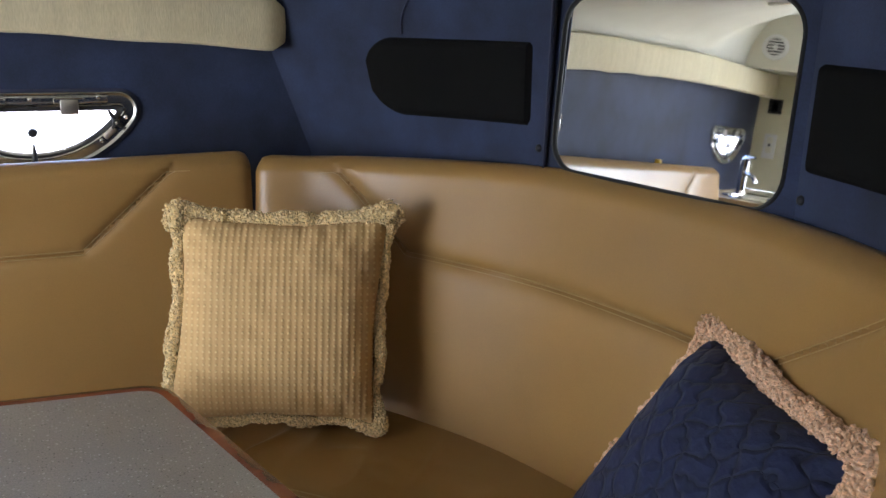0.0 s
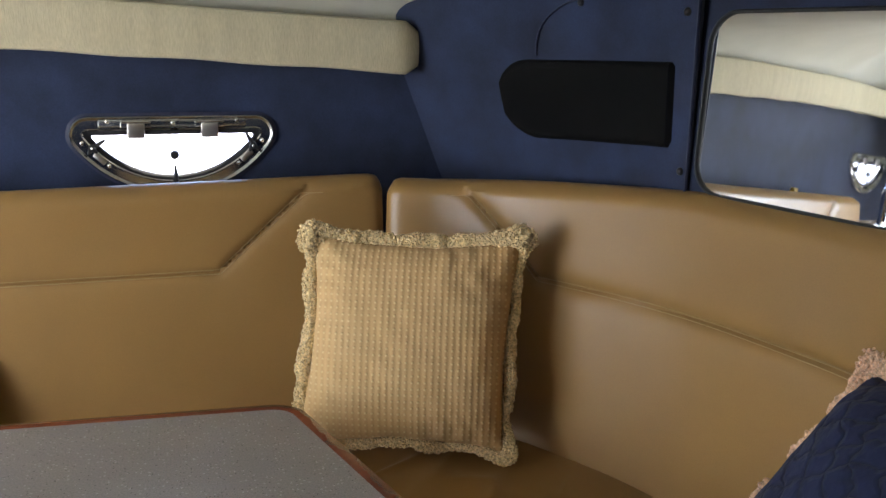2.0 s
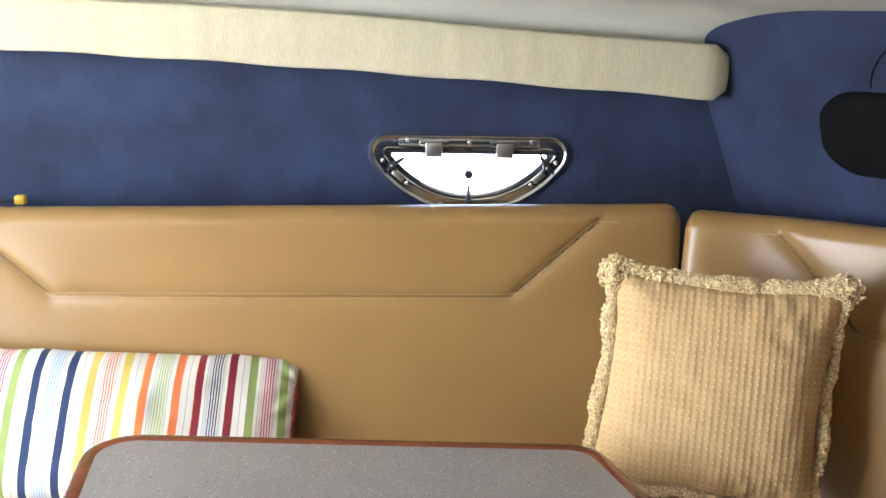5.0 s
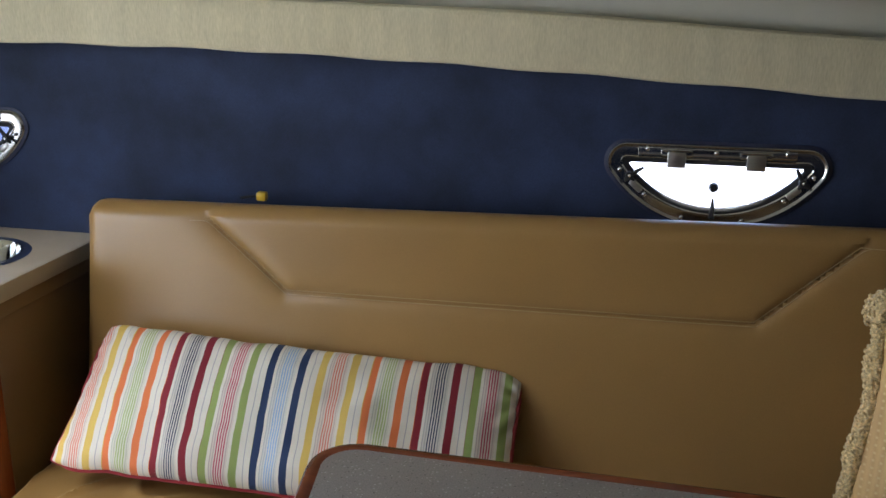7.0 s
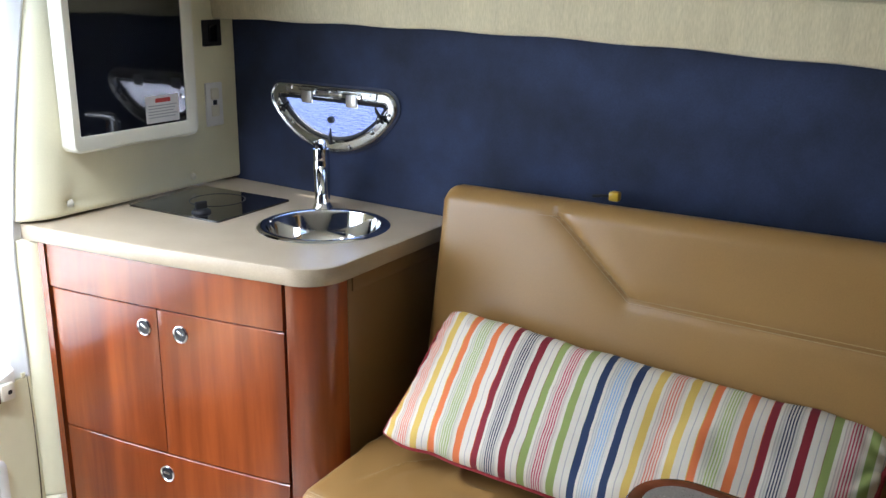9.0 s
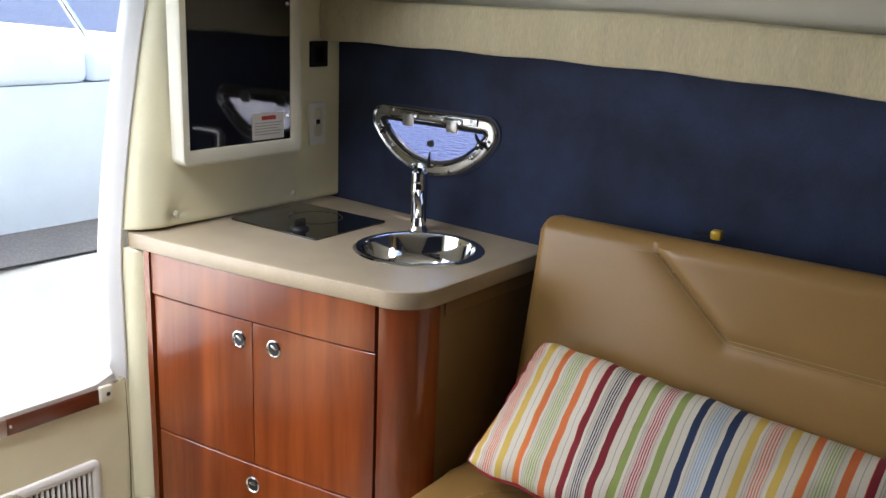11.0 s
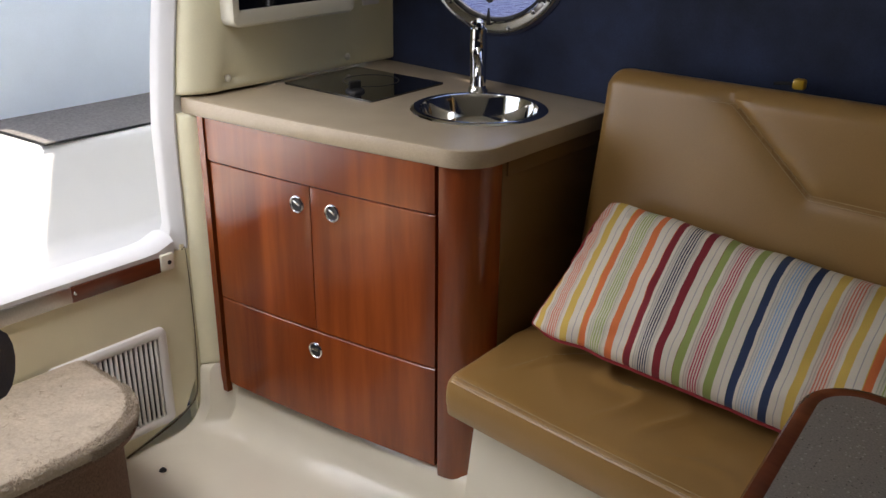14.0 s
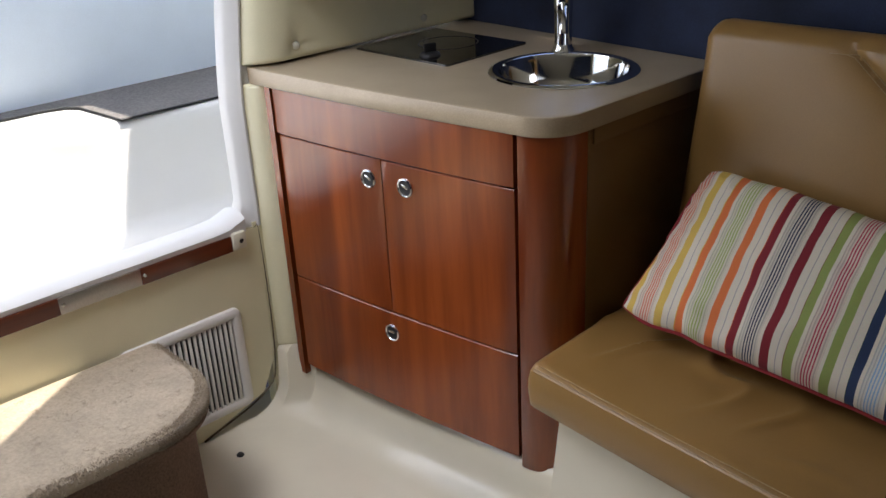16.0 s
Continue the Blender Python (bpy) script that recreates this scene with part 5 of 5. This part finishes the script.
for y in (1.61, 1.80):
    part("screw", lathe([(0.0, 0.003), (0.004, 0.002), (0.005, 0.0)], 10, frame_of((DOOR_X + 0.010, y, 0.49), (0, 1, 0), (0, 0, 1))), STEEL, sill)

grille = thing("return_air_grille", "white louvred air grille backed by a black sheet for shade", "vent", (DOOR_X, 1.90, 0.03))
GM = frame_of((DOOR_X + 0.0, 1.70, 0.035), (0, 1, 0), (0, 0, 1))
GW, GH = 0.325, 0.285
loops = []
for ins, z in ((0.0, 0.0), (0.002, 0.008), (0.008, 0.012), (0.022, 0.012), (0.028, 0.008), (0.029, 0.001)):
    loops.append([GM @ Vector((u, v, z)) for u, v in rounded(ins, ins, GW - ins, GH - ins, max(0.022 - ins, 0.004), 5)])
loops = list(map(list, zip(*loops)))
loops.append(loops[0])
part("frame", loft(loops), WHITE_PLASTIC, grille)
# flat black sheet stands in for the shade behind the louvres
part("well", plate([rounded(0.025, 0.025, GW - 0.025, GH - 0.025, 0.004, 3)], 0.002, GM @ Matrix.Translation((0, 0, 0.0025))), BLACK_RUBBER, grille, "black sheet for the shade inside", smooth=False)
n = 19
for k in range(n):
    u = 0.036 + (GW - 0.072) * k / (n - 1)
    part("louvre", box((u - 0.0035, 0.026, 0.002), (u + 0.0035, GH - 0.026, 0.010), 0.001, m=GM), WHITE_PLASTIC, grille)

# ---- carpeted step ----
step = thing("companionway_step", "beige carpet-topped step with a rounded corner below the companionway", "step", (-1.5, 1.5, -0.015))


STEP_Y, STEP_Z = 1.80, 0.322


def step_ring(ins, z):
    x0, x1, y0, y1, r = DOOR_X + 0.012, -1.330 - ins, 0.95, STEP_Y - ins, 0.19
    pts = [(x0, y0), (x1, y0)]
    pts += [(x1 - r + r * math.cos(a), y1 - r + r * math.sin(a)) for a in np.linspace(0, math.pi / 2, 14)]
    pts += [(x0, y1)]
    return [(x, y, z) for x, y in pts]


prof = [(0.05, 0.0), (0.02, -0.001), (0.006, -0.008), (0.0, -0.022), (0.002, -0.032), (0.03, -0.032)]
bm = loft([step_ring(i, STEP_Z + z) for i, z in prof], True, True)
bmesh.ops.subdivide_edges(bm, edges=[e for e in bm.edges if e.calc_length() > 0.08], cuts=3, use_grid_fill=True)
part("tread", bm, CARPET, step, "beige cut-pile carpet tread")
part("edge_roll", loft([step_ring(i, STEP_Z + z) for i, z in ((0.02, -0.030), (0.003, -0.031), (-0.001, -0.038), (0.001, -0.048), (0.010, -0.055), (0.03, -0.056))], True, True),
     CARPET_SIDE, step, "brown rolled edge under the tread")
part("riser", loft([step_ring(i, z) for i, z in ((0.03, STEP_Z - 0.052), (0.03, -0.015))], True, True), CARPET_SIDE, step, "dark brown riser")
rnd = random.Random(8)
NOSE = [Vector((x, y, 0)) for x, y, _ in step_ring(0.0, 0.0)[1:]]
verts, faces = [], []


def tuft(at, out, w, h):
    """A small leaning wedge of carpet yarn."""
    side = out.orthogonal().normalized()
    side = Matrix.Rotation(rnd.uniform(0, 6.28), 3, out) @ side
    other = out.cross(side)
    tip = at + out * h + Vector((rnd.gauss(0, 0.35 * h), rnd.gauss(0, 0.35 * h), 0))
    k = len(verts)
    verts.extend(tuple(p) for p in (at - side * w, at + side * 0.5 * w + other * 0.87 * w, at + side * 0.5 * w - other * 0.87 * w, tip))
    faces.extend(((k, k + 1, k + 3), (k + 1, k + 2, k + 3), (k + 2, k, k + 3)))


CY = STEP_Y - 0.19
for _ in range(60000):
    x, y = rnd.uniform(DOOR_X + 0.02, -1.334), rnd.uniform(1.15, STEP_Y - 0.004)
    if x > -1.52 and y > CY and (x + 1.52) ** 2 + (y - CY) ** 2 > 0.186**2:
        continue
    bed = 0.0016 * noise.noise((x * 70, y * 70, 2.0)) + 0.0012 * noise.noise((x * 22, y * 22, 6.0))
    gap = min(-1.330 - x, STEP_Y - y) if x < -1.52 or y < CY else 0.19 - math.hypot(x + 1.52, y - CY)
    z = STEP_Z - 0.002 - (0.010 * (1 - gap / 0.02) ** 2 if gap < 0.02 else 0)
    tuft(Vector((x, y, z - 0.002)), Vector((0, 0, 1)), rnd.uniform(0.0011, 0.0019), rnd.uniform(0.0035, 0.0050) + bed)
for _ in range(14000):
    i = rnd.randrange(len(NOSE) - 1)
    p = NOSE[i].lerp(NOSE[i + 1], rnd.random())
    d = NOSE[i + 1] - NOSE[i]
    out = Vector((d.y, -d.x, 0)).normalized()
    a = rnd.uniform(-0.5, 1.2)
    lean = (out * math.cos(a) + Vector((0, 0, math.sin(a)))).normalized()
    tuft(p + Vector((0, 0, STEP_Z - rnd.uniform(0.008, 0.033))) - out * 0.004, lean, rnd.uniform(0.0011, 0.0019), rnd.uniform(0.004, 0.007))
mesh = bpy.data.meshes.new("pile")
mesh.from_pydata(verts, [], faces)
pile = bmesh.new()
pile.from_mesh(mesh)
bpy.data.meshes.remove(mesh)
tagged(part("pile", pile, CARPET, step, smooth=False), kind="stuff")

# ---- cockpit outside the companionway ----
well = bmesh.new()
rows = []
for y in np.linspace(0.2, 3.0, 40):
    x1 = -2.342 - 0.045 * max(0.0, min(1.0, (2.43 - y) / 0.30)) - 0.09 * max(0.0, min(1.0, (2.02 - y) / 0.10))
    rows.append([(-1.74, y, 0.345), (x1 + 0.14, y, 0.335), (x1 + 0.09, y, 0.345), (x1 + 0.055, y, 0.375), (x1 + 0.010, y, 0.60), (x1, y, 0.632), (x1 - 0.012, y, 0.644), (x1 - 0.03, y, 0.647),
                 (x1 - 0.50, y, 0.648), (x1 - 0.50, y, 0.28), (-1.74, y, 0.28)])
solid("cockpit_step_well", loft(rows, True, True, well), GELCOAT, "white moulded step well outside the companionway", "cockpit moulding", kind="structure")
solid("cockpit_moulding_side", box((-2.6, 2.86, 0.40), (-1.72, 2.92, 0.66), 0.01), GELCOAT, "white moulded side of the step well", "cockpit moulding", kind="structure")
mat_edge = [(-2.70, -0.6), (-2.70, 1.60), (-2.677, 1.985), (-2.655, 2.055), (-2.615, 2.083), (-2.384, 2.107), (-2.374, 2.43), (-2.372, 2.95)]
carpet = thing("cockpit_carpet", "grey carpet mat with a dark bound edge on the cockpit sole", "carpet", (-2.6, 2.2, 0.649))
part("mat", plate([mat_edge + [(-2.80, 2.95), (-2.80, -0.6)]], 0.006, Matrix.Translation((0, 0, 0.6545))), GREY_CARPET, carpet, smooth=False)
part("binding", tube([(x, y, 0.6525) for x, y in mat_edge], 0.0042, 8), BLACK_RUBBER, carpet, "dark bound edge")
seat = thing("cockpit_bench", "white vinyl cockpit bench with a padded top roll", "bench", (-3.0, 1.5, 0.64))
rows = []
for y in np.linspace(-0.6, 2.93, 30):
    rows.append([(-2.76 + 0.01 * math.sin(3 * y), y, 0.64), (-2.765, y, 1.150), (-3.2, y, 1.150), (-3.2, y, 0.64)])
part("front", loft(rows, True, True), WHITE_VINYL, seat)
part("top_roll", box((-3.2, -0.6, 1.152), (-2.745, 2.70, 1.285), 0.03, 4), WHITE_VINYL, seat, "white padded roll")
part("end_roll", box((-3.2, 2.706, 1.152), (-2.755, 2.93, 1.275), 0.03, 4), WHITE_VINYL, seat)
solid("coaming", box((-5.5, 2.95, 0.3), (-1.72, 3.10, 1.30), 0.03), GELCOAT, "white moulded cockpit coaming", "cockpit moulding", kind="structure")
solid("hull_side_outside", box((-5.5, 2.88, -0.8), (2.3, 2.95, 0.62), 0.0), GELCOAT, "white outer hull", "hull", kind="structure")
post = thing("canopy_pole", "polished steel canopy pole beside the companionway", "pole", (-2.55, 2.62, 1.26))
part("tube", tube([(-2.80, 2.76, 1.26), (-2.98, 2.30, 2.11)], 0.012, 10), CHROME, post)
# unseen sheet; the opening is shaped to let sun onto the well and riser
solid("canopy", plate([[(-4.6, -0.7), (-1.66, -0.7), (-1.66, 3.1), (-4.6, 3.1)], [(-2.53, 0.4), (-2.0, 0.4), (-2.0, 2.40), (-2.10, 2.47), (-2.213, 2.512), (-2.45, 2.49), (-2.506, 2.393)]], 0.004, Matrix.Translation((0, 0, 2.12))),
      CANOPY_CLOTH, "pale cockpit canopy out of view, its opening cut to place the sun patches", "canopy", kind="structure", smooth=False)
aft = thing("cockpit_seat_back", "pale vinyl seat back across the cockpit", "seat back", (-4.4, 2.3, 0.65))
part("pad", box((-4.5, 0.0, 0.64), (-4.2, 2.9, 1.62), 0.05, 4), WHITE_VINYL, aft)

# ---- outside ----
WATER = mat("harbour_water", (0.012, 0.016, 0.075), 0.30, spec=0.2, bump=0.8, bump_scale=8.0, stain=0.2, stain_scale=0.05)
WATER.node_tree.nodes["Bump"].inputs["Distance"].default_value = 0.15
w = bmesh.new()
bmesh.ops.create_circle(w, cap_ends=True, segments=48, radius=3000)
w.transform(Matrix.Translation((0, 0, -0.75)))
solid("water", w, WATER, "rippled blue harbour water", "water", kind="structure", smooth=False)
DOCK = mat("sunlit_dock", (0.62, 0.62, 0.60), 0.8, grain=0.1, grain_scale=30, stain=0.12, stain_scale=1.5)
dock = thing("floating_dock", "pale concrete floating dock lying alongside in the sun", "dock", (2.0, 9.0, -0.75))
part("deck", box((-2.4, 3.5, -0.05), (7.5, 20.0, 0.12), 0.03), DOCK, dock)
part("float", box((-2.2, 3.8, -0.80), (7.3, 19.6, -0.05)), DOCK, dock)

# small things
clip = thing("yellow_clip", "small yellow plastic clip on a black cord atop the backrest", "clip", (-0.417, 2.735, 1.02))
part("clip_body", box((-0.429, 2.724, 1.017), (-0.405, 2.746, 1.038), 0.005), YELLOW, clip)
part("cord", tube([(-0.429, 2.735, 1.027), (-0.446, 2.731, 1.026), (-0.466, 2.727, 1.023)], 0.0035, 8), BLACK_RUBBER, clip, "black cord end")
RAIL_VINYL = mat("blue_rail_vinyl", (0.030, 0.048, 0.10), 0.4, grain=0.1, grain_scale=200, bump=0.1, bump_scale=400)
rail = thing("grab_rail", "dark navy padded grab rail fixed to the cabin side", "grab rail", (-0.8, -0.15, 1.13))
rail_pts = [(-0.237, 1.066, 1.160), (-0.335, 0.95, 1.155), (-0.56, 0.50, 1.15), (-0.75, 0.0, 1.15), (-0.80, -0.15, 1.15)]
part("padded_bar", tube([Vector(p) for p in resample(rail_pts, 30)[0]], 0.036, 14, radii=[0.020, 0.032] + [0.036] * 28), RAIL_VINYL, rail)
